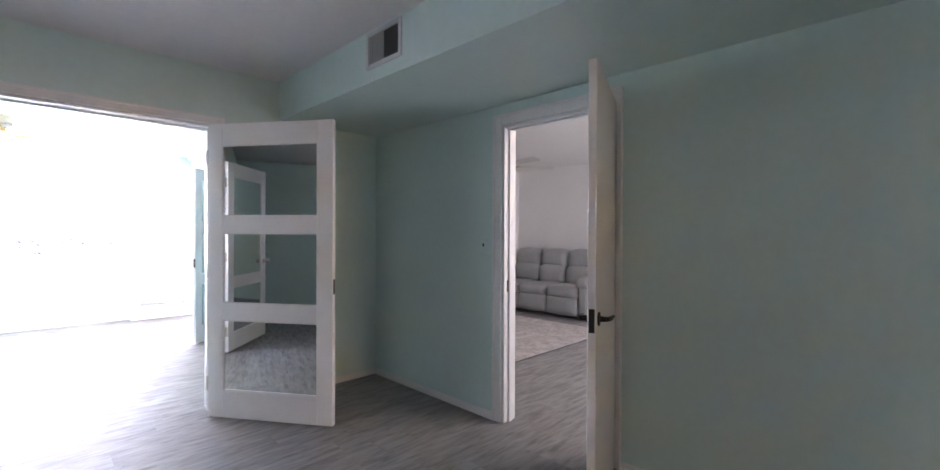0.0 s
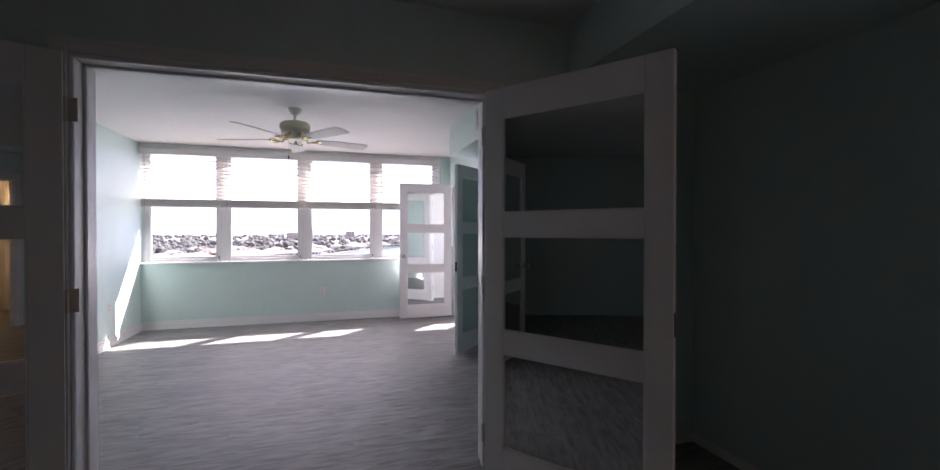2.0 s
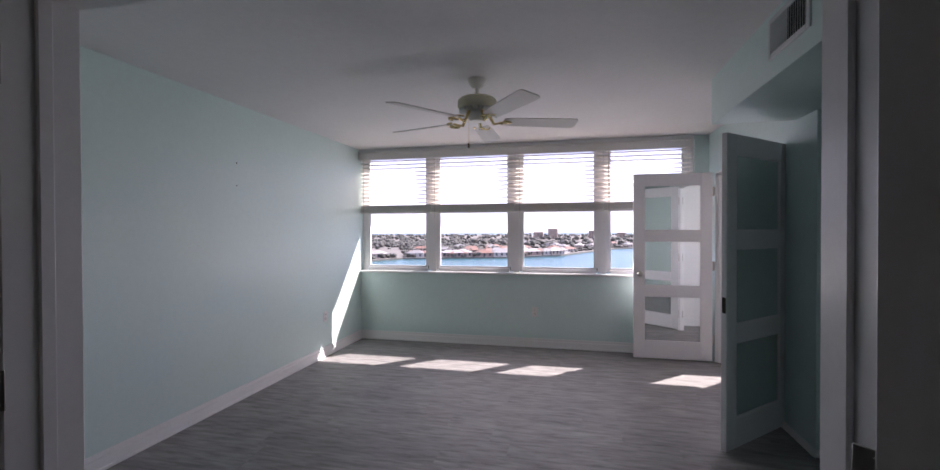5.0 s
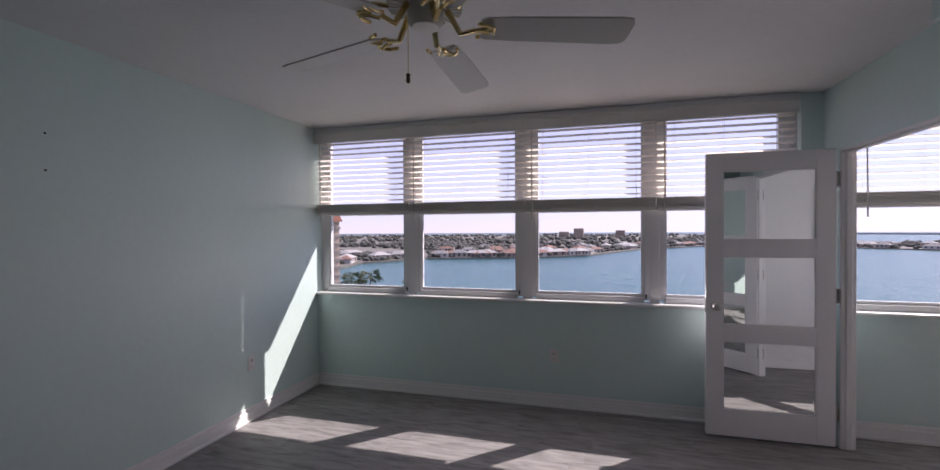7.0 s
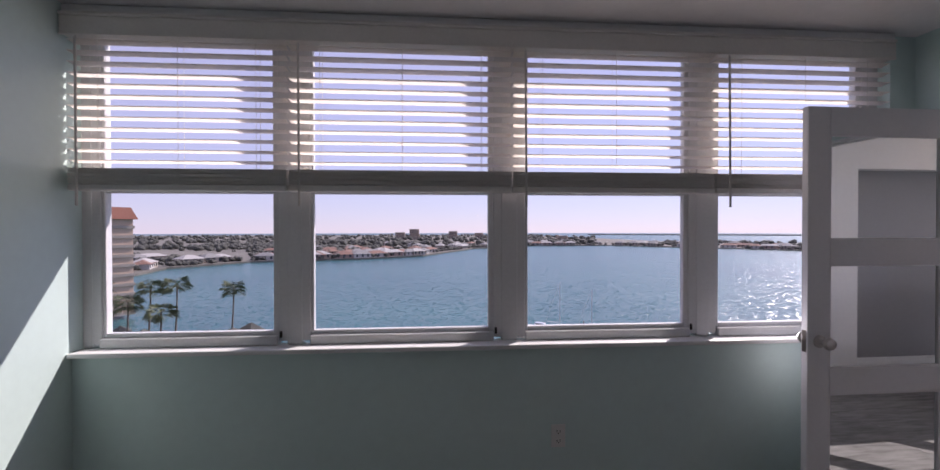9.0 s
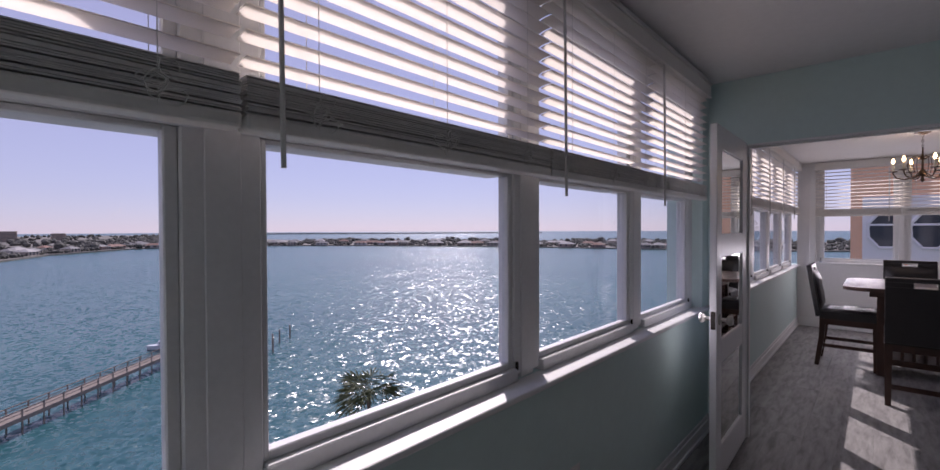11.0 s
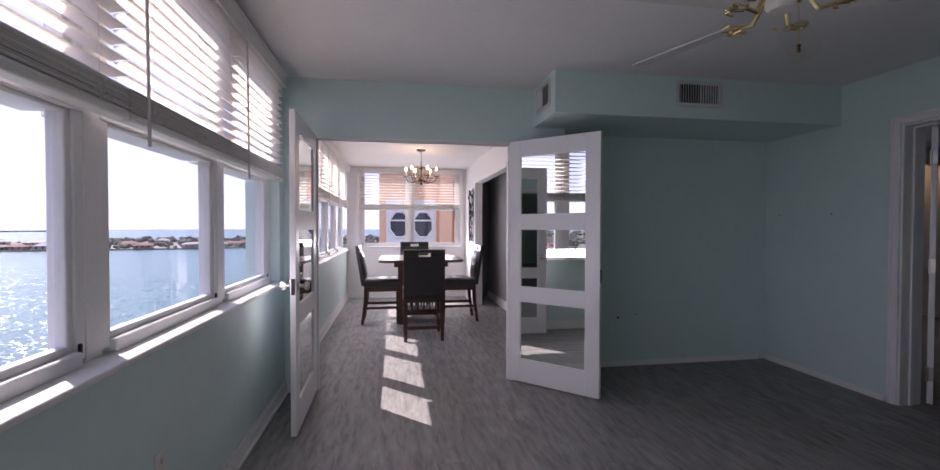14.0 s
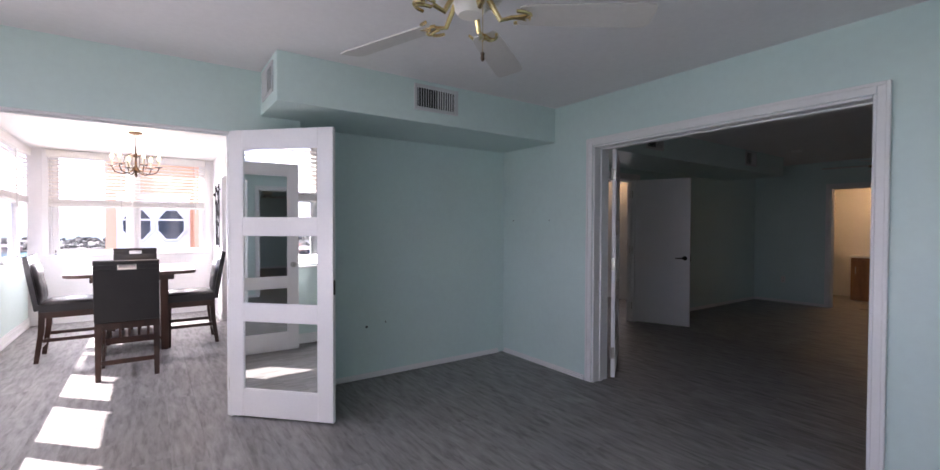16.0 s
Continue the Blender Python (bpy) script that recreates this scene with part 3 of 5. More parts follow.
# ---- window blinds ----
def blind(a0, a1, face, axis, top, bottom, wand_at=0.12, loops=True, seed=1):
    """A raised faux-wood blind: open slats above, the bunched ones on the bottom rail."""
    rnd = random.Random(seed)
    m = pose(a0, face, bottom) if axis == "x" else Matrix(((0, 1, 0, face), (1, 0, 0, a0), (0, 0, 1, bottom), (0, 0, 0, 1)))
    b = thing("window_blind", "cream faux-wood window blind, half raised, slats open", "window blind", m, group="window blinds")
    w, h = a1 - a0, top - bottom
    part("bottom_rail", box(BM(), 0, -0.026, 0, w, 0.026, 0.030, 0.007, seg=2), BLINDRAIL, b)
    z = 0.034

    meshes = {}

    def one(name, z, tilt, yy=0.0, dx=0.0, mat=SLAT):
        if mat not in meshes:
            bm = BM()
            n = 6
            pts = [(-0.025 + 0.05 * i / n, 0.0022 * (1 - (2 * i / n - 1) ** 2)) for i in range(n + 1)]
            prism(bm, pts + [(y, q - 0.0028) for y, q in reversed(pts)], 0.003, w - 0.003, "yz")
            ob = finish("slat", bm, mat)
            meshes[mat] = ob.data
            ob.parent = b
        else:
            ob = new(name, meshes[mat])
            ob.parent = b
        ob.matrix_basis = pose(dx, yy, z, tilt, 0, 0)
    for i in range(19):
        one("slat", z, rnd.uniform(-4, 4), rnd.uniform(-0.004, 0.004), rnd.uniform(-0.002, 0.002), BLINDRAIL)
        z += 0.0038
    zz = z + 0.030
    while zz < h - 0.06:
        one("slat", zz, -7 + rnd.uniform(-1.2, 1.2))
        zz += 0.0495
    part("headrail", box(BM(), 0, -0.028, h - 0.045, w, 0.028, h, 0.003), BLINDRAIL, b)
    for f in (0.14, 0.5, 0.86):
        bm = BM()
        for y in (-0.0265, 0.0265):
            tube(bm, [(w * f, y, 0.02), (w * f, y, h - 0.04)], 0.0009, 5)
        part("ladder_cord", bm, CORD, b)
    bm = BM()
    tube(bm, [(wand_at, -0.045, h - 0.06), (wand_at + 0.004, -0.050, -0.07)], 0.0055, 8)
    tube(bm, [(wand_at, -0.03, h - 0.03), (wand_at, -0.045, h - 0.06)], 0.002, 6)
    part("tilt_wand", bm, WAND, b, smooth=True)
    if loops:
        for f in (0.14, 0.5, 0.86):
            bm = BM()
            path, cx, cz = [], w * f, 0.075
            for q in range(46):
                r = 0.018 + 0.014 * math.sin(q * 0.37 + f * 9)
                path.append((cx + rnd.uniform(-0.004, 0.004) + 0.022 * math.sin(q * 0.21) + r * math.cos(q * 0.66), -0.031 - 0.007 * math.sin(q * 0.5), cz - 0.0009 * q + 0.8 * r * math.sin(q * 0.66)))
            tube(bm, path, 0.0015, 5)
            part("cord_loop", bm, CORD, b, "white cord gathered in loose loops")
    return b


posts = [0.012] + [(a[1] + b_[0]) / 2 for a, b_ in zip(B_WIN, B_WIN[1:])] + [4.045]
for i, (p0, p1) in enumerate(zip(posts, posts[1:])):
    blind(p0 + 0.003, p1 - 0.003, YW - 0.014, "x", 2.39, 1.645, wand_at=0.055, seed=i + 1)
posts = [4.33] + [(a[1] + b_[0]) / 2 for a, b_ in zip(C_WIN, C_WIN[1:])] + [XC1 - 0.10]
for i, (p0, p1) in enumerate(zip(posts, posts[1:])):
    blind(p0 + 0.003, p1 - 0.003, YW - 0.014, "x", 2.33, 1.645, loops=False, seed=i + 9)
for i, (p0, p1) in enumerate(((2.40, 3.317), (3.323, 4.24))):
    blind(p0, p1, XC1 - 0.040, "y", 2.33, 1.615, loops=False, seed=i + 20)


def valance(x0, x1, y0, y1, z0, z1):
    v = thing("blind_valance", "long cream valance board over the window blinds", "valance", group="valances")
    part("board", box(BM(), x0, y0, z0, x1, y1, z1 - 0.016, 0.004, seg=2), BLINDRAIL, v)
    along = x1 - x0 > y1 - y0
    part("crown_strip", box(BM(), x0 - (0 if along else 0.008), y0 - (0.008 if along else 0), z1 - 0.016, x1, y1, z1, 0.004), BLINDRAIL, v)
    part("bottom_bead", box(BM(), x0 - (0 if along else 0.004), y0 - (0.004 if along else 0), z0 - 0.006, x1, y1, z0, 0.002), BLINDRAIL, v)
    for e in ((x0, x1 - 0.012) if along else (y0, y1 - 0.012)):
        part("return", box(BM(), e, y1, z0, e + 0.012, y1 + 0.05, z1) if along else box(BM(), x1, e, z0, x1 + 0.05, e + 0.012, z1), BLINDRAIL, v)
    return v


valance(0.004, 4.045, YW - 0.064, YW - 0.050, 2.345, 2.44)
valance(4.33, XC1 - 0.09, YW - 0.064, YW - 0.050, 2.29, 2.385)
valance(XC1 - 0.090, XC1 - 0.076, 2.39, 4.25, 2.29, 2.385)
bm = BM()
box(bm, 0.0, YW - 0.045, 2.425, 4.06, YW, H - 0.003, 0.003)
structure("trim_window_head", bm, TRIM, "white painted head trim above the windows", "window trim")


# ---- ceiling fans ----
def ceiling_fan(x, y, z, start, label, blades=5, reach=0.74, drop=0.0, light=False):
    """The canopy against the ceiling at z; five blades on brass irons."""
    f = thing("ceiling_fan", label, "ceiling fan", pose(x, y, z), group="ceiling fans")
    part("canopy", lathe(BM(), (0, 0, 0), [(0.066, 0), (0.064, -0.02), (0.045, -0.05), (0.022, -0.065)], 24), FANWHITE, f, smooth=True)
    part("downrod", tube(BM(), [(0, 0, -0.05), (0, 0, -0.13 - drop)], 0.012, 12), FANWHITE, f, smooth=True)
    m = -0.10 - drop
    part("motor_housing", lathe(BM(), (0, 0, m), [(0.05, 0), (0.115, -0.012), (0.138, -0.03), (0.140, -0.075), (0.128, -0.088)], 32), FANCREAM, f, "cream enamel motor housing", smooth=True)
    bm = BM()
    for i in range(32):
        a = 2 * math.pi * i / 32
        box(bm, 0.075, -0.004, m - 0.112, 0.128, 0.004, m - 0.089, m=Matrix.Rotation(a, 4, "Z"))
    lathe(bm, (0, 0, m), [(0.078, -0.088), (0.074, -0.118)], 28)
    part("vent_ring", bm, FANWHITE, f)
    part("switch_housing", lathe(BM(), (0, 0, m), [(0.062, -0.112), (0.064, -0.122), (0.060, -0.158), (0.047, -0.174), (0.008, -0.178)], 24), FANWHITE, f, smooth=True)
    zb = m - 0.180
    for i in range(blades):
        a = radians(start + 360 / blades * i)
        r = Matrix.Rotation(a, 4, "Z")
        bm = BM()
        tube(bm, [r @ Vector(q) for q in ((0.07, 0, m - 0.105), (0.12, 0, zb - 0.012), (0.17, 0, zb))], [0.012, 0.010, 0.009], 8)
        for s in (-1, 1):
            tube(bm, [r @ Vector((0.17 + 0.055 * math.sin(q), s * (0.012 + 0.048 * (1 - math.cos(q)) / 2), zb + 0.004 * s)) for q in (0, 0.6, 1.2, 1.8, 2.4, 3.0)], 0.007, 6)
            tube(bm, [r @ Vector((0.205 + 0.035 * math.sin(q), s * 0.045 * (1 - math.cos(q)) / 2, zb + 0.003 * s)) for q in (0, 0.7, 1.4, 2.1, 2.8)], 0.005, 6)
        part("blade_iron", bm, BRASS, f, "brass scrolled blade iron", smooth=True)
        bm = BM()
        out = [(0.19, -0.045), (0.21, -0.056), (0.30, -0.062), (reach - 0.05, -0.072), (reach - 0.012, -0.066), (reach, -0.045), (reach, 0.045), (reach - 0.012, 0.066), (reach - 0.05, 0.072), (0.30, 0.062), (0.21, 0.056), (0.19, 0.045)]
        prism(bm, out, -0.003, 0.003)
        bm.transform(r @ Matrix.Translation((0, 0, zb + 0.008)) @ Matrix.Rotation(radians(-12), 4, "X"))
        part("blade", bm, FANBLADE, f)
    bm = BM()
    tube(bm, [(-0.056, -0.02, m - 0.155), (-0.057, -0.02, m - 0.33)], 0.0014, 5)
    part("pull_chain", bm, BRASS, f)
    part("chain_pull", lathe(BM(), (-0.057, -0.02, m - 0.365), [(0.003, 0), (0.008, 0.008), (0.006, 0.022), (0.009, 0.03), (0.002, 0.036)], 12), CHANDMETAL, f, smooth=True)
    return f


ceiling_fan(2.085, 2.06, H, 19, "white five-blade ceiling fan with brass irons in the sunroom", reach=0.72, drop=0.02)
ceiling_fan(2.35, -5.0, H, 10, "dim white ceiling fan in the unlit room")
ceiling_fan(6.9, 0.2, H, 40, "white ceiling fan above the living room rug")


# ---- air vents ----
def air_vent(m, w, h, n, label="grey painted metal supply register with upright louvres"):
    """Face in local xz, facing -y."""
    v = thing("air_vent", label, "air vent", m, group="air vents")
    bm = BM()
    b = 0.028
    for x0, x1, z0, z1 in ((0, b, 0, h), (w - b, w, 0, h), (b, w - b, 0, b), (b, w - b, h - b, h)):
        box(bm, x0, -0.010, z0, x1, 0.0, z1, 0.003)
    part("frame", bm, VENTGREY, v)
    part("backing", box(BM(), b, -0.002, b, w - b, -0.0005, h - b), DARKSLOT, v)
    first = None
    for i in range(n):
        x = b + (w - 2 * b) * (i + 0.5) / n
        if first is None:
            first = part("louvre", box(BM(), -0.0045, -0.001, b, 0.0045, 0.001, h - b), VENTGREY, v)
            first.matrix_basis = pose(x, -0.007, 0, 0, 0, 35)
        else:
            share("louvre", first.data, v, pose(x, -0.007, 0, 0, 0, 35 if i < n / 2 else -35))
    return v


air_vent(pose(3.70, 1.45, 2.255, 0, 0, -90), 0.40, 0.20, 16)
air_vent(pose(4.14, 2.43, 2.245, 0, 0, 180), 0.34, 0.205, 12)
air_vent(pose(3.70, -1.51, 2.258, 0, 0, -90), 0.345, 0.215, 15)
air_vent(pose(3.70, -3.9, 2.258, 0, 0, -90), 0.345, 0.215, 15)


# ---- outlets, switches, small wall things ----
def outlet(m, label="white duplex wall outlet"):
    o = thing("wall_outlet", label, "outlet", m, group="wall outlets")
    part("cover_plate", box(BM(), -0.036, -0.006, -0.058, 0.036, 0, 0.058, 0.003), PLASTIC, o)
    for z in (-0.024, 0.024):
        s = part("socket", box(BM(), -0.017, -0.0085, z - 0.014, 0.017, -0.006, z + 0.014, 0.002), PLASTIC, o)
        bm = BM()
        box(bm, -0.009, -0.0092, z - 0.005, -0.006, -0.0086, z + 0.007)
        box(bm, 0.006, -0.0092, z - 0.005, 0.009, -0.0086, z + 0.007)
        lathe(bm, (0, -0.0086, z - 0.009), [(0.003, 0), (0.003, 0.0008)], 8, (0, -1, 0))
        part("slots", bm, DARKSLOT, s)
    return o


outlet(pose(2.288, YW, 0.43))
outlet(pose(0, 3.56, 0.45, 0, 0, 90), "white duplex wall outlet beside the sun patch")
outlet(pose(4.1, AY0, 0.42, 0, 0, 180), "white wall outlet on the dim far wall")
sw = thing("light_switch", "mint painted wall switch plate beside the doorway", "light switch", pose(XA, -1.63, 1.22, 0, 0, -90))
part("cover_plate", box(BM(), -0.036, -0.006, -0.058, 0.036, 0, 0.058, 0.003), MINT, sw)
part("toggle", box(BM(), -0.005, -0.016, -0.010, 0.005, -0.006, 0.012, 0.002), BRONZE, sw)
for i, (m, r) in enumerate(((pose(XB, 1.52, 0.46, 0, 0, -90), 0.011), (pose(XB, 1.335, 0.485, 0, 0, -90), 0.006), (pose(4.30, YS, 1.428, 0, 0, 180), 0.006), (pose(3.77, YS, 1.428, 0, 0, 180), 0.006), (pose(0, 2.19, 1.99, 0, 0, 90), 0.006), (pose(0, 2.19, 1.805, 0, 0, 90), 0.006))):
    bm = BM()
    lathe(bm, (0, 0, 0), [(r, -0.0005), (r, 0.0015), (r * 0.6, 0.003)], 12, (0, -1, 0))
    n = finish("wall_anchor", bm, DARKSLOT if i != 1 else BRONZE)
    n.matrix_basis = m
    tagged(n, "small dark screw hole in the painted plaster wall", "wall anchor", "wall anchors")
det = thing("smoke_detector", "round white smoke detector on the dim ceiling", "smoke detector", pose(3.3, -4.6, H))
part("body", lathe(BM(), (0, 0, 0), [(0.065, 0), (0.065, -0.02), (0.05, -0.038), (0.01, -0.04)], 24), PLASTIC, det, smooth=True)


# ---- dining set ----
def dining_chair(m):
    """Counter-height chair, back at local -x, seat towards +x."""
    c = thing("dining_chair", "dark wooden counter chair with black tufted leather seat and back", "chair", m, group="chairs round the table")
    W, D, SH = 0.47, 0.46, 0.50
    for y in (-1, 1):
        bm = BM()
        yy = y * (W / 2 - 0.025)
        tube_pts = [(-0.26, yy, 0.0), (-0.22, yy, 0.30), (-0.21, yy, SH)]
        for p, q, a, b in zip(tube_pts, tube_pts[1:], (0.019, 0.023), (0.023, 0.026)):
            vs = []
            for pt, s in ((p, a), (q, b)):
                vs.append([bm.verts.new((pt[0] + i * s, pt[1] + j * s, pt[2])) for i, j in ((-1, -1), (1, -1), (1, 1), (-1, 1))])
            for i in range(4):
                bm.faces.new((vs[0][i], vs[0][(i + 1) % 4], vs[1][(i + 1) % 4], vs[1][i]))
            bm.faces.new(vs[0][::-1])
            bm.faces.new(vs[1])
        part("leg", bm, ESPRESSO, c)
        bm = BM()
        vs = [[bm.verts.new((0.21 + i * s, yy + j * s, z)) for i, j in ((-1, -1), (1, -1), (1, 1), (-1, 1))] for z, s in ((0, 0.017), (SH, 0.025))]
        for i in range(4):
            bm.faces.new((vs[0][i], vs[0][(i + 1) % 4], vs[1][(i + 1) % 4], vs[1][i]))
        bm.faces.new(vs[0][::-1])
        bm.faces.new(vs[1])
        part("leg", bm, ESPRESSO, c)
        part("stretcher", box(BM(), -0.235, yy - 0.010, 0.20, 0.205, yy + 0.010, 0.235, 0.003), ESPRESSO, c)
    part("stretcher", box(BM(), -0.245, -W / 2 + 0.04, 0.13, -0.225, W / 2 - 0.04, 0.17, 0.003), ESPRESSO, c)
    part("stretcher", box(BM(), 0.20, -W / 2 + 0.04, 0.24, 0.22, W / 2 - 0.04, 0.28, 0.003), ESPRESSO, c)
    part("apron", box(BM(), -0.235, -W / 2, SH - 0.06, 0.235, W / 2, SH, 0.004), ESPRESSO, c)
    bm = BM()
    n = 12
    grid = [[None] * (n + 1) for _ in range(n + 1)]
    for i in range(n + 1):
        for j in range(n + 1):
            u, v = i / n, j / n
            edge = min(1, 6 * min(u, 1 - u)) * min(1, 6 * min(v, 1 - v))
            tuft = min(math.hypot(u - a, v - b) for a in (0.3, 0.7) for b in (0.3, 0.7))
            grid[i][j] = bm.verts.new((-0.24 + 0.49 * u, -W / 2 + W * v, SH + 0.075 + 0.03 * edge ** 0.5 - 0.022 * math.exp(-(tuft / 0.09) ** 2)))
    for i in range(n):
        for j in range(n):
            bm.faces.new((grid[i][j], grid[i + 1][j], grid[i + 1][j + 1], grid[i][j + 1]))
    rim = [grid[i][0] for i in range(n + 1)] + [grid[n][j] for j in range(1, n + 1)] + [grid[i][n] for i in range(n - 1, -1, -1)] + [grid[0][j] for j in range(n - 1, 0, -1)]
    low = [bm.verts.new((v.co.x * 0.99, v.co.y * 0.99, SH)) for v in rim]
    for i in range(len(rim)):
        bm.faces.new((rim[i], rim[(i + 1) % len(rim)], low[(i + 1) % len(rim)], low[i]))
    bm.faces.new(low)
    part("seat", bm, LEATHER_BLACK, c, "black tufted leather seat pad", smooth=True)
    # back: leaning slab with a hand slot near the top
    lean = Matrix.Translation((-0.225, 0, SH + 0.02)) @ Matrix.Rotation(radians(-9), 4, "Y")
    bm = BM()
    hb, th = 0.545, 0.045
    for y0, y1, z0, z1 in ((-W / 2, W / 2, 0, hb - 0.075), (-W / 2, W / 2, hb - 0.035, hb), (-W / 2, -0.065, hb - 0.075, hb - 0.035), (0.065, W / 2, hb - 0.075, hb - 0.035)):
        box(bm, -th, y0, z0, 0, y1, z1, 0.004)
    bm.transform(lean)
    part("backrest", bm, LEATHER_BLACK, c)
    bm = BM()
    fr = 0.012
    for y0, y1, z0, z1 in ((-0.065, 0.065, hb - 0.078, hb - 0.073), (-0.065, 0.065, hb - 0.037, hb - 0.032)):
        box(bm, -th - 0.002, y0, z0, 0.002, y1, z1, 0.001)
    for y0, y1 in ((-0.068, -0.063), (0.063, 0.068)):
        box(bm, -th - 0.002, y0, hb - 0.078, 0.002, y1, hb - 0.032, 0.001)
    bm.transform(lean)
    part("handle_trim", bm, NICKEL, c, "bright metal trim round the hand slot")
    bm = BM()
    n = 10
    grid = [[None] * (n + 1) for _ in range(n + 1)]
    for i in range(n + 1):
        for j in range(n + 1):
            u, v = i / n, j / n
            edge = min(1, 5 * min(u, 1 - u)) * min(1, 5 * min(v, 1 - v))
            tuft = min(math.hypot(u - a, v - b) for a in (0.3, 0.7) for b in (0.25, 0.6))
            grid[i][j] = bm.verts.new((0.004 + 0.035 * edge ** 0.5 - 0.02 * math.exp(-(tuft / 0.1) ** 2) * edge, (u - 0.5) * (W - 0.04), 0.06 + v * 0.40))
    for i in range(n):
        for j in range(n):
            bm.faces.new((grid[i][j], grid[i + 1][j], grid[i + 1][j + 1], grid[i][j + 1]))
    bm.transform(lean)
    part("back_cushion", bm, LEATHER_BLACK, c, smooth=True)
    return c


chair = dining_chair(pose(5.93, 3.27, 0, 0, 0, 0))
copy_thing(chair, pose(6.90, 3.77, 0, 0, 0, -90))
copy_thing(chair, pose(6.88, 2.73, 0, 0, 0, 90))
copy_thing(chair, pose(7.86, 3.27, 0, 0, 0, 180))

tb = thing("dining_table", "dark polished counter-height dining table with slatted base", "table", pose(6.91, 3.25, 0))
bm = BM()
out = []
for cx, cy, a0 in ((0.40, 0.40, 0), (-0.40, 0.40, 90), (-0.40, -0.40, 180), (0.40, -0.40, 270)):
    out += [(cx + 0.16 * math.cos(radians(a0 + q)), cy + 0.16 * math.sin(radians(a0 + q))) for q in range(0, 91, 15)]
prism(bm, out, 0.845, 0.880)
bmesh.ops.bevel(bm, geom=[e for e in bm.edges if abs(e.verts[0].co.z - e.verts[1].co.z) < 1e-5], offset=0.006, segments=2, affect="EDGES")
part("tabletop", bm, TABLEWOOD, tb)
part("apron", box(BM(), -0.36, -0.36, 0.775, 0.36, 0.36, 0.845, 0.004), ESPRESSO, tb)
for sx in (-1, 1):
    for sy in (-1, 1):
        part("leg", box(BM(), sx * 0.27 - 0.035, sy * 0.27 - 0.035, 0, sx * 0.27 + 0.035, sy * 0.27 + 0.035, 0.775, 0.004), ESPRESSO, tb)
part("base_shelf", box(BM(), -0.30, -0.30, 0.12, 0.30, 0.30, 0.15, 0.003), ESPRESSO, tb)
for s in (-1, 1):
    for i in range(6):
        y = -0.20 + 0.08 * i
        part("slat", box(BM(), s * 0.27 - 0.008, y - 0.012, 0.15, s * 0.27 + 0.008, y + 0.012, 0.775, 0.002), ESPRESSO, tb)
        part("slat", box(BM(), y - 0.012, s * 0.27 - 0.008, 0.15, y + 0.012, s * 0.27 + 0.008, 0.775, 0.002), ESPRESSO, tb)

# chandelier
ch = thing("chandelier", "aged bronze six-arm candle chandelier with lit bulbs and crystal drops", "chandelier", pose(6.93, 3.23, HC))
part("ceiling_rose", lathe(BM(), (0, 0, 0), [(0.065, 0), (0.062, -0.015), (0.03, -0.03), (0.008, -0.035)], 24), CHANDMETAL, ch, smooth=True)
for i in range(5):
    bm = BM()
    z = -0.045 - 0.026 * i
    tube(bm, [((0.007 * math.cos(q)) * (i % 2), (0.007 * math.cos(q)) * ((i + 1) % 2), z + 0.015 * math.sin(q)) for q in [k_ * 0.785 for k_ in range(8)]], 0.002, 5, closed=True)
    part("chain_link", bm, CHANDMETAL, ch)
part("stem", lathe(BM(), (0, 0, -0.50), [(0.004, 0), (0.016, 0.02), (0.010, 0.05), (0.036, 0.075), (0.030, 0.10), (0.010, 0.13), (0.008, 0.22), (0.018, 0.245), (0.007, 0.27), (0.006, 0.345)], 16), CHANDMETAL, ch, smooth=True)
for i in range(6):
    a = radians(60 * i + 20)
    c_, s_ = math.cos(a), math.sin(a)
    bm = BM()
    tube(bm, [(r * c_, r * s_, z) for r, z in ((0.02, -0.41), (0.07, -0.45), (0.13, -0.465), (0.19, -0.445), (0.215, -0.40), (0.215, -0.385))], 0.006, 8)
    tube(bm, [(r * c_, r * s_, z) for r, z in ((0.015, -0.28), (0.06, -0.24), (0.10, -0.27), (0.11, -0.33), (0.09, -0.41))], 0.003, 6)
    arm = part("arm", bm, CHANDMETAL, ch, smooth=True)
    part("drip_pan", lathe(BM(), (0.215 * c_, 0.215 * s_, -0.388), [(0.012, 0), (0.036, 0.006), (0.038, 0.012), (0.012, 0.010)], 16), CHANDMETAL, arm, smooth=True)
    part("candle_sleeve", lathe(BM(), (0.215 * c_, 0.215 * s_, -0.378), [(0.011, 0), (0.011, 0.075), (0.006, 0.078)], 12), CANDLE, arm)
    part("bulb", lathe(BM(), (0.215 * c_, 0.215 * s_, -0.300), [(0.006, 0), (0.015, 0.018), (0.013, 0.032), (0.004, 0.055)], 12), BULB, arm, "lit flame-tip bulb", smooth=True)
    for r, z in ((0.215, -0.40), (0.13, -0.47), (0.05, -0.45)):
        part("crystal_drop", lathe(BM(), (r * c_, r * s_, z - 0.045), [(0.001, 0), (0.009, 0.014), (0.001, 0.034)], 6), CRYSTAL, arm)


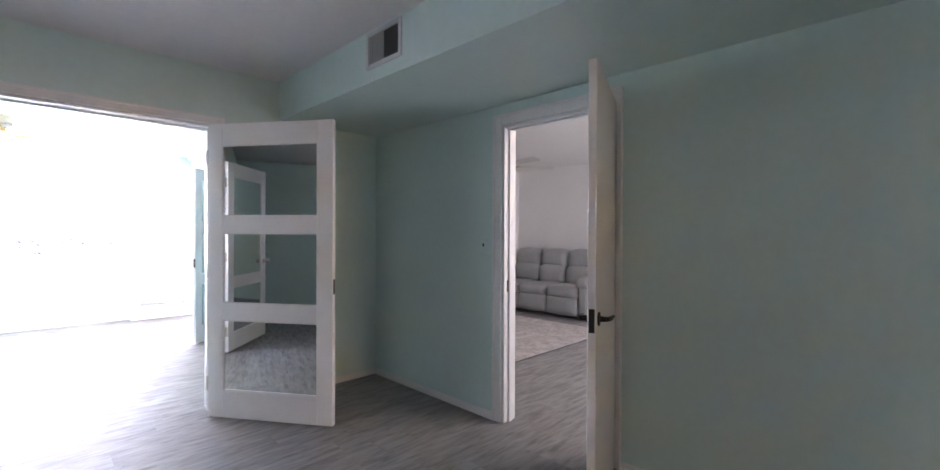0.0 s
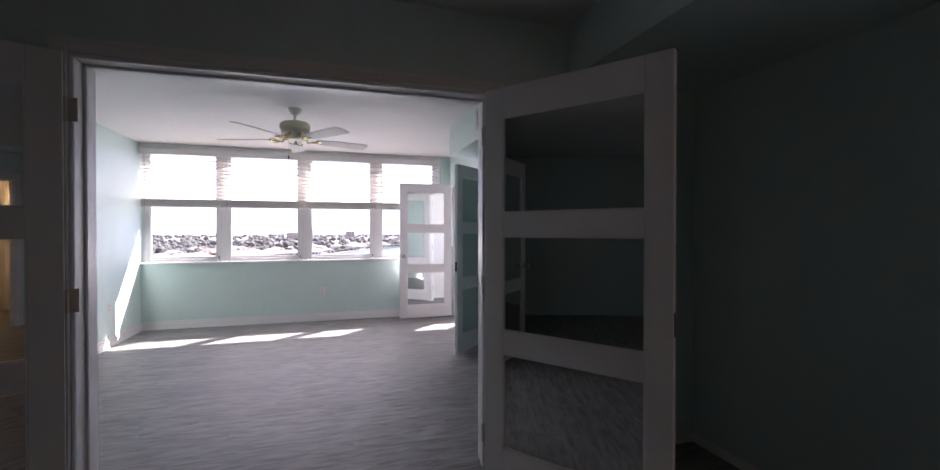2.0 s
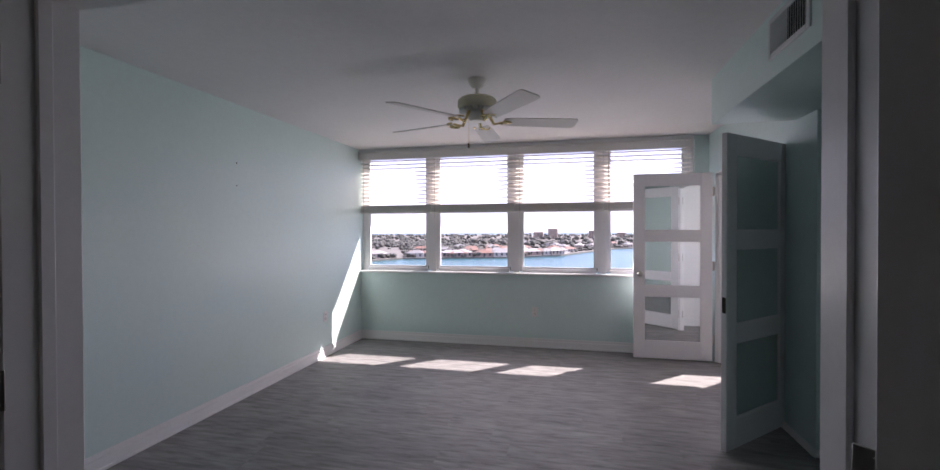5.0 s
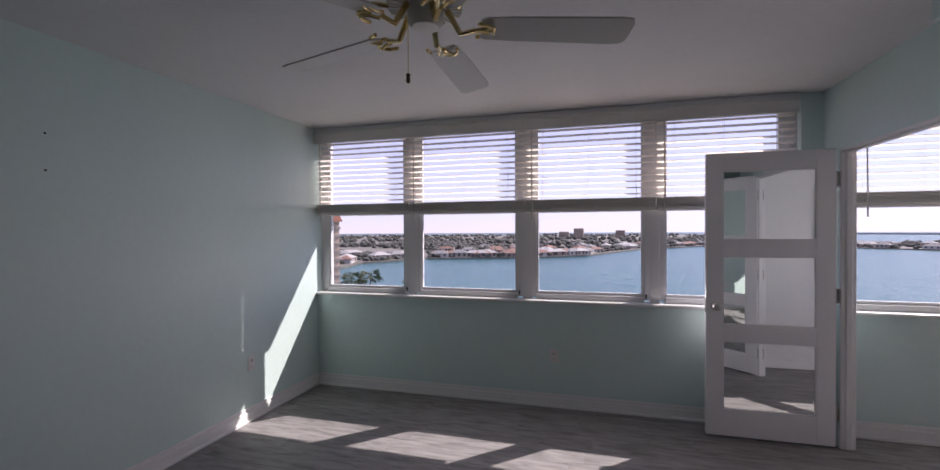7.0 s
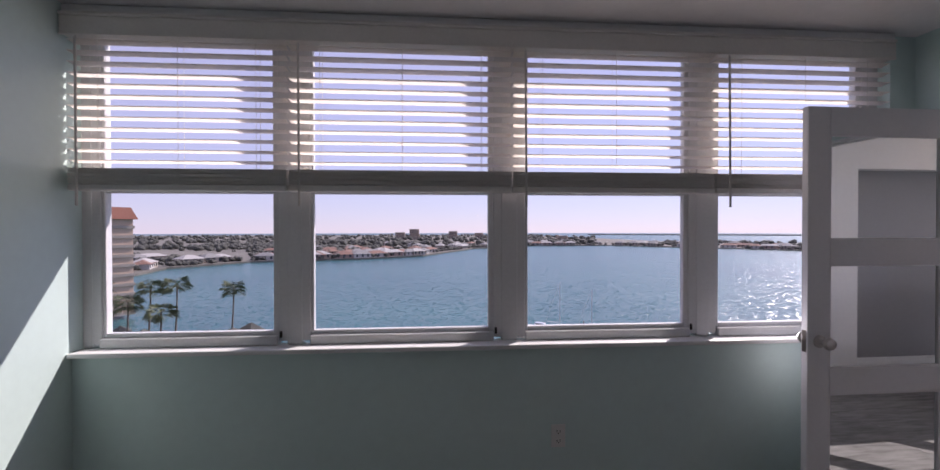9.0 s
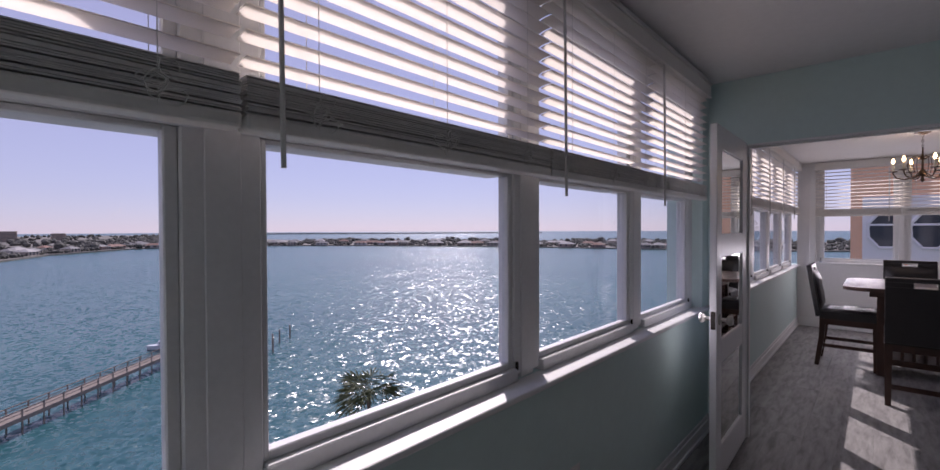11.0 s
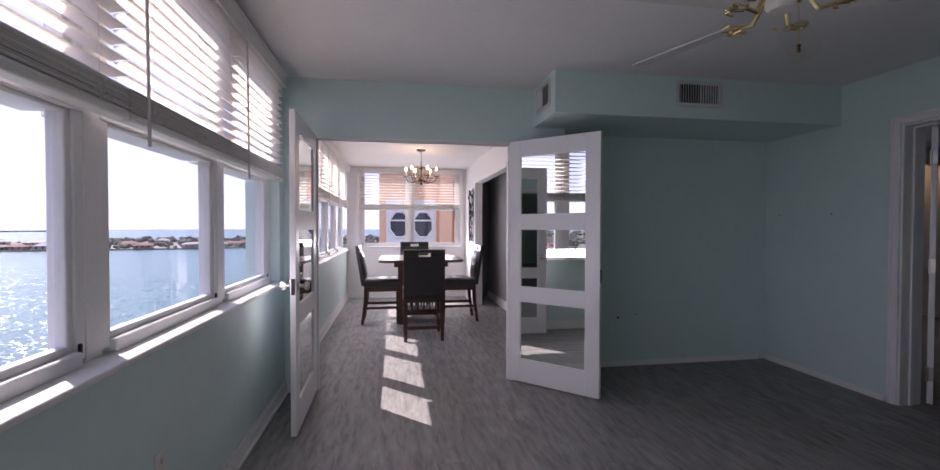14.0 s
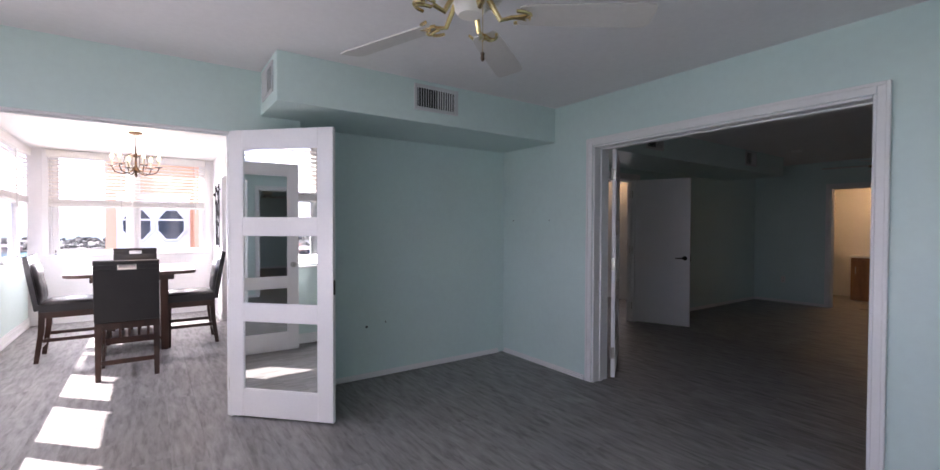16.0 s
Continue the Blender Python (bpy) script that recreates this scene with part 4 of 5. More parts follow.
# ---- iron wall art ----
def wall_art(m, seed):
    rnd = random.Random(seed)
    w, h = 0.40, 0.86
    a = thing("wall_art", "black iron wall art of flowers and scrolls in a frame", "wall art", m, group="iron wall art")
    for nm, x0, x1, z0, z1 in (("frame_bar", -0.008, 0.008, -0.03, h + 0.03), ("frame_bar", w - 0.008, w + 0.008, -0.03, h + 0.03), ("frame_bar", 0.008, w - 0.008, 0, 0.014), ("frame_bar", 0.008, w - 0.008, h - 0.014, h)):
        part(nm, box(BM(), x0, -0.036, z0, x1, -0.022, z1, 0.002), IRON, a)
    for x in (0.0, w):
        part("standoff", box(BM(), x - 0.004, -0.022, h - 0.05, x + 0.004, 0, h - 0.04), IRON, a)
    heads = [(0.10, 0.62, 0.065), (0.21, 0.80, 0.05), (0.33, 0.76, 0.055), (0.19, 0.58, 0.085), (0.31, 0.46, 0.08), (0.09, 0.36, 0.05), (0.21, 0.40, 0.045), (0.05, 0.74, 0.045)]
    for i, (x, z, r) in enumerate(heads):
        bm = BM()
        if i % 3 == 1 or i in (3, 4):
            for k_ in range(11):
                q = radians(-20 + 22 * k_)
                p = Vector((x + r * math.cos(q), -0.045 - 0.01 * (k_ % 2), z + r * math.sin(q)))
                tube(bm, [(x, -0.03, z - r * 0.3), (x * 0.4 + p.x * 0.6, p.y, z * 0.4 + p.z * 0.6), p], [0.003, 0.008, 0.001], 5)
        lathe(bm, (x, -0.030, z), [(r * 0.75, 0), (r * 0.6, 0.012), (r * 0.2, 0.020)], 14, (0, -1, 0))
        part("flower", bm, IRON, a, smooth=True)
        bm = BM()
        x1 = 0.06 + 0.28 * rnd.random()
        tube(bm, [(x1 + (x - x1) * q ** 1.6, -0.029 - 0.006 * math.sin(3 * q), 0.014 + (z - 0.014) * q) for q in (0, 0.2, 0.4, 0.6, 0.8, 1.0)], 0.0035, 6)
        part("stem", bm, IRON, a)
    for x, z, s in ((0.06, 0.09, 1), (0.34, 0.09, -1), (0.08, 0.50, 1), (0.33, 0.62, -1), (0.30, 0.30, -1), (0.14, 0.24, 1)):
        bm = BM()
        tube(bm, [(x + s * 0.045 * (1 - q / 14) * math.cos(q * 0.7), -0.029, z + 0.045 * (1 - q / 14) * math.sin(q * 0.7)) for q in range(13)], 0.003, 6)
        part("scroll", bm, IRON, a)
    return a


wall_art(pose(8.40, YC, 1.07, 0, 0, 180), 1)
wall_art(pose(5.30, YC, 1.07, 0, 0, 180), 2)


# ---- living room ----
def puff(bm, x0, y0, z0, x1, y1, z1, r=0.06, n=8, sag=0.0):
    """A stuffed cushion: a box with rounded, swollen sides."""
    b = BM()
    bmesh.ops.create_cube(b, size=2.0)
    bmesh.ops.subdivide_edges(b, edges=b.edges, cuts=n, use_grid_fill=True)
    cx, cy, cz = (x0 + x1) / 2, (y0 + y1) / 2, (z0 + z1) / 2
    hx, hy, hz = (x1 - x0) / 2, (y1 - y0) / 2, (z1 - z0) / 2
    for v in b.verts:
        p = v.co.copy()
        q = Vector((p.x * hx, p.y * hy, p.z * hz))
        inner = Vector((max(-hx + r, min(hx - r, q.x)), max(-hy + r, min(hy - r, q.y)), max(-hz + r, min(hz - r, q.z))))
        d = q - inner
        if d.length > 1e-6:
            q = inner + d.normalized() * r
        q += Vector((0.012 * p.x * (1 - p.y ** 2) * (1 - p.z ** 2), 0.008 * p.y * (1 - p.x ** 2), 0.02 * p.z * (1 - p.x ** 2) * (1 - p.y ** 2)))
        q += 0.004 * noise.noise_vector(q * 9 + Vector((cx, cy, cz)))
        v.co = q + Vector((cx, cy, cz))
    me = bpy.data.meshes.new("tmp")
    b.to_mesh(me)
    b.free()
    bm.from_mesh(me)
    bpy.data.meshes.remove(me)
    return bm


def recliner(name, m, seats, label, category):
    """Facing local -x, width along y from 0."""
    s = thing(name, label, category, m)
    sw_, arm_ = 0.54, 0.21
    wd = seats * sw_ + 2 * arm_
    part("base", box(BM(), -0.40, 0.05, 0.05, 0.42, wd - 0.05, 0.20, 0.01), LEATHER_GREY, s)
    for y0 in (0, wd - arm_):
        part("armrest", puff(puff(BM(), -0.42, y0 + 0.01, 0.05, 0.42, y0 + arm_ - 0.01, 0.56, 0.05), -0.46, y0 - 0.02, 0.46, 0.36, y0 + arm_ + 0.02, 0.64, 0.085), LEATHER_GREY, s, "padded grey leather arm", smooth=True)
    for i in range(seats):
        y0, y1 = arm_ + i * sw_ + 0.004, arm_ + (i + 1) * sw_ - 0.004
        part("footrest", puff(BM(), -0.47, y0, 0.07, -0.36, y1, 0.33, 0.045), LEATHER_GREY, s, smooth=True)
        part("seat_cushion", puff(BM(), -0.47, y0, 0.30, 0.22, y1, 0.48, 0.075), LEATHER_GREY, s, smooth=True)
        bm = BM()
        puff(bm, 0.06, y0, 0.44, 0.34, y1, 0.76, 0.09)
        puff(bm, 0.12, y0, 0.70, 0.40, y1, 1.02, 0.10)
        part("back_cushion", bm, LEATHER_GREY, s, smooth=True)
    for x in (-0.34, 0.36):
        for y in (0.08, wd - 0.08):
            part("foot", lathe(BM(), (x, y, 0), [(0.02, 0), (0.026, 0.05)], 12), BRONZE, s)
    return s


recliner("sofa", pose(8.53, -0.42, 0), 3, "grey leather three-seat reclining sofa against the wall", "sofa")
recliner("armchair", pose(8.38, -1.75, 0, 0, 0, -14), 1, "grey leather recliner armchair beside the sofa", "armchair")
rg = thing("area_rug", "faded grey and cream patterned area rug on the floor", "rug", pose(0, 0, 0))
part("woven_top", box(BM(), 5.74, -0.95, 0.002, 7.78, 1.55, 0.012, 0.003), RUG, rg)
bm = BM()
for x0, y0, x1, y1 in ((5.725, -0.965, 7.795, -0.95), (5.725, 1.55, 7.795, 1.565), (5.725, -0.95, 5.74, 1.55), (7.78, -0.95, 7.795, 1.55)):
    box(bm, x0, y0, 0.002, x1, y1, 0.011, 0.002)
part("binding", bm, RUGEDGE, rg)

# pendant lamp deep in the living room
pl = thing("pendant_lamp", "dark metal pendant lamp with a lit warm globe", "pendant lamp", pose(6.1, -3.85, H))
part("ceiling_rose", lathe(BM(), (0, 0, 0), [(0.06, 0), (0.055, -0.02), (0.01, -0.028)], 18), BRONZE, pl, smooth=True)
part("rod", tube(BM(), [(0, 0, -0.02), (0, 0, -0.20)], 0.006, 8), BRONZE, pl)
part("shade", lathe(BM(), (0, 0, -0.20), [(0.012, 0), (0.03, -0.015), (0.085, -0.07), (0.088, -0.075)], 20), BRONZE, pl, smooth=True)
part("globe", lathe(BM(), (0, 0, -0.345), [(0.004, 0), (0.035, 0.015), (0.045, 0.045), (0.03, 0.068)], 16), BULB, pl, "lit warm glass globe", smooth=True)

# ---- bathroom seen through the far doorway ----
vn = thing("vanity_cabinet", "warm wooden bathroom vanity with a pale top", "vanity", pose(2.9, -8.0, 0))
part("body", box(BM(), -0.6, -0.27, 0.0, 0.6, 0.25, 0.80, 0.005), VANITY, vn)
part("countertop", box(BM(), -0.62, -0.278, 0.80, 0.62, 0.28, 0.84, 0.006), TRIM, vn)
for i in range(3):
    d = part("door", box(BM(), -0.58 + 0.39 * i, 0.25, 0.08, -0.21 + 0.39 * i, 0.27, 0.76, 0.004), VANITY, vn)
    part("handle", tube(BM(), [(-0.26 + 0.39 * i, 0.285, 0.5), (-0.26 + 0.39 * i, 0.285, 0.62)], 0.005, 8), NICKEL, d)
mr = thing("round_mirror", "round bathroom mirror with a dark rim", "mirror", pose(2.95, -8.28, 1.45))
part("glass", lathe(BM(), (0, 0.012, 0), [(0.28, 0), (0.28, 0.004)], 40, (0, 1, 0)), MIRROR, mr)
bm = BM()
tube(bm, [(0.29 * math.cos(2 * math.pi * q / 40), 0.012, 0.29 * math.sin(2 * math.pi * q / 40)) for q in range(40)], 0.012, 8, closed=True)
part("rim", bm, BRONZE, mr, smooth=True)
vl = thing("vanity_light", "two-bulb vanity light with lit warm globes", "wall lamp", pose(2.95, -8.28, 1.95))
part("backplate", box(BM(), -0.25, 0, -0.03, 0.25, 0.02, 0.03, 0.004), BRONZE, vl)
for x in (-0.16, 0.16):
    part("globe", lathe(BM(), (x, 0.08, -0.05), [(0.01, 0), (0.045, 0.03), (0.05, 0.06), (0.03, 0.09)], 16), BULB, vl, "lit warm glass globe", smooth=True)
    part("arm", tube(BM(), [(x, 0.02, 0), (x, 0.08, 0.02), (x, 0.08, 0.045)], 0.008, 8), BRONZE, vl)


# ---- outside: bay, far shore, pier, palms and neighbours ----
SEA = -25.0
WATER = bpy.data.materials.new("bay_water")
WATER.use_nodes = True
nt = WATER.node_tree
bs = nt.nodes["Principled BSDF"]
bs.inputs["Roughness"].default_value = 0.24
bs.inputs["IOR"].default_value = 1.36
bs.inputs["Specular IOR Level"].default_value = 0.5
geo = nt.nodes.new("ShaderNodeNewGeometry")
big = nt.nodes.new("ShaderNodeTexNoise")
big.inputs["Scale"].default_value = 0.012
big.inputs["Detail"].default_value = 5
nt.links.new(geo.outputs["Position"], big.inputs["Vector"])
ramp = nt.nodes.new("ShaderNodeValToRGB")
ramp.color_ramp.elements[0].position, ramp.color_ramp.elements[0].color = 0.3, (0.022, 0.095, 0.11, 1)
ramp.color_ramp.elements[1].position, ramp.color_ramp.elements[1].color = 0.7, (0.038, 0.13, 0.135, 1)
nt.links.new(big.outputs["Fac"], ramp.inputs["Fac"])
nt.links.new(ramp.outputs[0], bs.inputs["Base Color"])
wav = nt.nodes.new("ShaderNodeTexNoise")
wav.inputs["Scale"].default_value = 0.35
wav.inputs["Detail"].default_value = 2
nt.links.new(geo.outputs["Position"], wav.inputs["Vector"])
bmp = nt.nodes.new("ShaderNodeBump")
bmp.inputs["Strength"].default_value = 0.5
bmp.inputs["Distance"].default_value = 0.7
nt.links.new(wav.outputs["Fac"], bmp.inputs["Height"])
# small wavelets: each facet of the chop leans its own way
tilt = bmp.outputs[0]
for cell, lean in ((1.9, 0.36), (0.7, 0.26)):
    vor = nt.nodes.new("ShaderNodeTexVoronoi")
    vor.inputs["Scale"].default_value = cell
    nt.links.new(geo.outputs["Position"], vor.inputs["Vector"])
    mid = nt.nodes.new("ShaderNodeVectorMath")
    mid.operation = "SUBTRACT"
    mid.inputs[1].default_value = (0.5, 0.5, 0.5)
    nt.links.new(vor.outputs["Color"], mid.inputs[0])
    lea = nt.nodes.new("ShaderNodeVectorMath")
    lea.operation = "MULTIPLY_ADD"
    lea.inputs[1].default_value = (lean, lean, 0.0)
    nt.links.new(mid.outputs[0], lea.inputs[0])
    nt.links.new(tilt, lea.inputs[2])
    tilt = lea.outputs[0]
unit = nt.nodes.new("ShaderNodeVectorMath")
unit.operation = "NORMALIZE"
nt.links.new(tilt, unit.inputs[0])
nt.links.new(unit.outputs[0], bs.inputs["Normal"])

LAND = material("dry_ground", (0.15, 0.14, 0.12), 0.9, grain=0.4, scale=0.03, fine=0.3)
# leaf green is greyed to put the haze of distance into the colour
LEAF = material("shore_foliage", (0.085, 0.085, 0.072), 0.85, grain=0.5, scale=0.05, fine=0.6)
PALM = material("palm_leaf", (0.075, 0.095, 0.03), 0.6, grain=0.35, scale=1.0, fine=8)
BARK = material("palm_trunk", (0.16, 0.13, 0.10), 0.9, grain=0.3, scale=3, fine=20)
STUCCO = [material("house_stucco_%s" % n, c, 0.85, grain=0.08, scale=0.5, fine=4) for n, c in (("white", (0.50, 0.48, 0.46)), ("cream", (0.38, 0.33, 0.28)), ("rose", (0.32, 0.24, 0.21)))]
ROOFS = [material("house_roof_%s" % n, c, 0.85, grain=0.2, scale=0.5, fine=4) for n, c in (("grey", (0.22, 0.215, 0.21)), ("clay", (0.22, 0.125, 0.095)), ("pale", (0.38, 0.365, 0.35)))]
PEACH = material("peach_stucco", (0.85, 0.52, 0.34), 0.85, grain=0.06, scale=0.8, fine=12, bump=0.3, bump_scale=40)
TOWERWALL = material("tower_stucco", (0.55, 0.42, 0.32), 0.85, grain=0.06, scale=0.2, fine=3)
TOWERROOF = material("tower_roof", (0.30, 0.12, 0.08), 0.8, grain=0.15, scale=0.3, fine=3)
DARKPANE = material("dark_window", (0.05, 0.06, 0.075), 0.08, grain=0.1)
PIERWOOD = material("weathered_pier_wood", (0.24, 0.20, 0.17), 0.9, grain=0.25, scale=0.8, fine=6)
HULL = material("boat_gelcoat", (0.75, 0.76, 0.78), 0.25)

structure("water", prism(BM(), [(4600 * math.cos(q * math.pi / 32), 4600 * math.sin(q * math.pi / 32)) for q in range(64)], SEA - 3, SEA), WATER, "blue-green bay water glittering in the sun", "water")

shore = [(-420, 120), (-215, 215), (-168, 262), (-182, 330), (-150, 392), (-60, 425), (-10, 470), (55, 640), (150, 760), (300, 760), (430, 600), (520, 420), (560, 240), (620, 60), (760, -140)]
inner = [(1080, -60), (900, 260), (830, 520), (740, 760), (520, 1000), (500, 2600), (-1500, 2600), (-1500, 200)]
ground = structure("ground", prism(BM(), shore + inner, SEA - 2, SEA + 1.4), LAND, "low sandy shore across the bay", "ground")
structure("ground_spit", prism(BM(), [(900, 2600), (1300, 2300), (1900, 1900), (2300, 1500), (2340, 1530), (1950, 1960), (1350, 2380), (930, 2660)], SEA - 2, SEA + 5), LEAF, "distant wooded island on the horizon", "ground")
near = prism(BM(), [(-130, 6), (-130, 90), (-75, 118), (-30, 70), (-6, 52), (30, 47), (60, 40), (60, 6)], SEA - 2, SEA + 1.0)
structure("ground_near", near, LAND, "strip of lawn and path at the foot of the building", "ground")


def inside(p, poly):
    hit = False
    for (x0, y0), (x1, y1) in zip(poly, poly[1:] + poly[:1]):
        if (y0 > p[1]) != (y1 > p[1]) and p[0] < (x1 - x0) * (p[1] - y0) / (y1 - y0) + x0:
            hit = not hit
    return hit


poly = shore + inner
rnd = random.Random(4)
# foliage clumps: many small uneven tufts, joined
ico = BM()
bmesh.ops.create_icosphere(ico, subdivisions=1, radius=1.0)
ico.verts.ensure_lookup_table()
base_v = np.array([v.co[:] for v in ico.verts])
base_f = [[v.index for v in f.verts] for f in ico.faces]
ico.free()


def foliage(name, spots, mat, label):
    vs, fs = [], []
    for x, y, z, r in spots:
        for _ in range(2):
            o = len(vs)
            k_ = r * rnd.uniform(0.6, 1.1)
            c = np.array([x + rnd.uniform(-r, r) * 0.8, y + rnd.uniform(-r, r) * 0.8, z + rnd.uniform(0.2, 0.9) * r])
            j = 1 + 0.35 * (np.random.rand(len(base_v), 1) - 0.5)
            vs.extend((c + base_v * j * np.array([k_, k_, k_ * 0.8])).tolist())
            fs.extend([[o + i for i in f] for f in base_f])
    me = bpy.data.meshes.new(name)
    me.from_pydata(vs, [], fs)
    me.materials.append(mat)
    return tagged(new(name, me), label, "trees", kind="stuff")


spots = []
while len(spots) < 4200:
    t = rnd.random()
    i = rnd.randrange(len(shore) - 1)
    (x0, y0), (x1, y1) = shore[i], shore[i + 1]
    f, d = rnd.random(), rnd.random() ** 1.6 * 420 + 6
    nx, ny = (y0 - y1), (x1 - x0)
    ln = math.hypot(nx, ny)
    p = (x0 + (x1 - x0) * f + nx / ln * d, y0 + (y1 - y0) * f + ny / ln * d)
    if inside(p, poly):
        spots.append((p[0], p[1], SEA + 1.5, rnd.uniform(1.2, 3.2) * (1 + d / 420)))
for _ in range(900):
    a = rnd.uniform(-0.75, 0.35)
    d = rnd.uniform(700, 2300)
    p = (d * math.sin(a), d * math.cos(a))
    if inside(p, poly):
        spots.append((p[0], p[1], SEA + 2, rnd.uniform(4, 7)))
foliage("shore_trees", spots, LEAF, "dense dark trees along the far shore")


def house(m, wdt, dep, hgt, wall, roof):
    h = thing("house", "low stucco house with a hipped roof on the far shore", "house", m, group="shore houses")
    part("wall", box(BM(), -wdt / 2, -dep / 2, 0, wdt / 2, dep / 2, hgt), wall, h)
    bm = BM()
    e, r = 0.8, max(wdt - dep, 2) / 2
    lo = [bm.verts.new(p) for p in ((-wdt / 2 - e, -dep / 2 - e, hgt), (wdt / 2 + e, -dep / 2 - e, hgt), (wdt / 2 + e, dep / 2 + e, hgt), (-wdt / 2 - e, dep / 2 + e, hgt))]
    hi = [bm.verts.new(p) for p in ((-r, 0, hgt + dep * 0.26), (r, 0, hgt + dep * 0.26))]
    for f in ((lo[0], lo[1], hi[1], hi[0]), (lo[1], lo[2], hi[1]), (lo[2], lo[3], hi[0], hi[1]), (lo[3], lo[0], hi[0]), (lo[3], lo[2], lo[1], lo[0])):
        bm.faces.new(f)
    part("roof", bm, roof, h)
    for i in range(3):
        x = -wdt * 0.32 + wdt * 0.32 * i
        part("window", box(BM(), x - 1.0, -dep / 2 - 0.06, 0.9, x + 1.0, -dep / 2, hgt - 0.5), DARKPANE, h)
    return h


protos = [house(pose(-190, 345, SEA + 1.4, 0, 0, 30), rnd.uniform(15, 22), rnd.uniform(9, 12), rnd.uniform(3.2, 5.5), STUCCO[i % 3], ROOFS[(i * 2 + i // 3) % 3]) for i in range(6)]
n = 0
while n < 170:
    i = rnd.randrange(len(shore) - 2)
    (x0, y0), (x1, y1) = shore[i], shore[i + 1]
    f = rnd.random()
    nx, ny = (y0 - y1), (x1 - x0)
    ln = math.hypot(nx, ny)
    d = rnd.choice((10, 12, 16, 45, 80, 130, 190))
    p = (x0 + (x1 - x0) * f + nx / ln * d, y0 + (y1 - y0) * f + ny / ln * d)
    if not inside(p, poly):
        continue
    ang = math.degrees(math.atan2(y1 - y0, x1 - x0)) + rnd.uniform(-12, 12)
    m = pose(p[0], p[1], SEA + 1.4, 0, 0, ang)
    if n < 6:
        protos[n].matrix_basis = m
    else:
        copy_thing(protos[n % 6], m)
    n += 1


def tower(name, m, wdt, dep, floors, label, roof=True, step=2.9):
    b = thing(name, label, "building", m)
    hgt = floors * step
    part("wall", box(BM(), -wdt / 2, -dep / 2, 0, wdt / 2, dep / 2, hgt), TOWERWALL, b)
    band = None
    for k_ in range(floors):
        z = k_ * step + 0.1
        if band is None:
            band = part("floor_band", box(BM(), -wdt / 2 - 0.35, -dep / 2 - 0.35, 0, wdt / 2 + 0.35, dep / 2 + 0.35, 0.9), STUCCO[1], b)
            band.matrix_basis = pose(0, 0, z)
        else:
            share("floor_band", band.data, b, pose(0, 0, z))
    win = None
    for k_ in range(floors):
        for i in range(max(2, int(wdt // 2.4))):
            x = -wdt / 2 + 1.3 + 2.4 * i
            for s in (-1, 1):
                mm = pose(x, s * (dep / 2 + 0.03), k_ * step + 1.15)
                if win is None:
                    win = part("window", box(BM(), -0.9, -0.06, 0, 0.9, 0.06, 1.45), DARKPANE, b)
                    win.matrix_basis = mm
                else:
                    share("window", win.data, b, mm)
    if roof:
        bm = BM()
        lo = [(-wdt / 2 - 1.0, -dep / 2 - 1.0), (wdt / 2 + 1.0, -dep / 2 - 1.0), (wdt / 2 + 1.0, dep / 2 + 1.0), (-wdt / 2 - 1.0, dep / 2 + 1.0)]
        a = [bm.verts.new((x, y, hgt)) for x, y in lo]
        c = [bm.verts.new((x * 0.82, y * 0.82, hgt + 3.6)) for x, y in lo]
        for i in range(4):
            bm.faces.new((a[i], a[(i + 1) % 4], c[(i + 1) % 4], c[i]))
        bm.faces.new(c)
        bm.faces.new(a[::-1])
        part("roof", bm, TOWERROOF, b)
    return b


tower("apartment_tower", pose(-98.5, 146, SEA + 1, 0, 0, -34), 11, 14, 10, "peach and cream waterfront apartment tower with a red mansard roof")
for x, y, f in ((-90, 1250, 7), (-52, 1260, 10), (60, 1400, 8), (150, 1500, 6), (330, 1150, 4)):
    tower("distant_building", pose(x, y, SEA + 1.4), 26, 16, f, "pale multi-storey building on the far skyline", roof=False)

# peach wing of the same building, across from the end windows
wing = thing("peach_building", "peach stucco building wing with white-framed curved windows", "building", pose(16.4, -0.1, SEA))
part("wall", box(BM(), 0, -9.0, 0, 7.0, 4.22, 44), PEACH, wing)
for zf in (-2.95, 0.0, 2.95):
    for yc in (3.12, -0.4, -3.9):
        w_ = part("window", box(BM(), -0.05, yc - 0.86, 25.55 + zf, 0.10, yc + 0.86, 27.25 + zf), TRIM, wing, "white framed window bay")
        for s in (-1, 1):
            cy = yc + s * 0.40
            oct_ = [(cy + 0.37 * math.cos(a), 26.38 + zf + 0.48 * math.sin(a)) for a in [math.pi / 8 + math.pi / 4 * q for q in range(8)]]
            bm = BM()
            prism(bm, oct_, -0.075, -0.055, "yz")
            part("pane", bm, DARKPANE, w_)
            bm = BM()
            tube(bm, [(-0.07, y, z) for y, z in oct_], 0.045, 6, closed=True)
            part("surround", bm, TRIM, w_)
            part("meeting_rail", box(BM(), -0.10, cy - 0.36, 26.50 + zf, -0.076, cy + 0.36, 26.55 + zf), TRIM, w_)
    part("ledge", box(BM(), -0.10, -9.0, 25.2 + zf, 0.0, 4.24, 25.34 + zf), STUCCO[1], wing)
for y in (1.95, 1.35):
    part("pilaster", box(BM(), -0.35, y - 0.22, 0, 0.0, y + 0.22, 44), PEACH, wing)


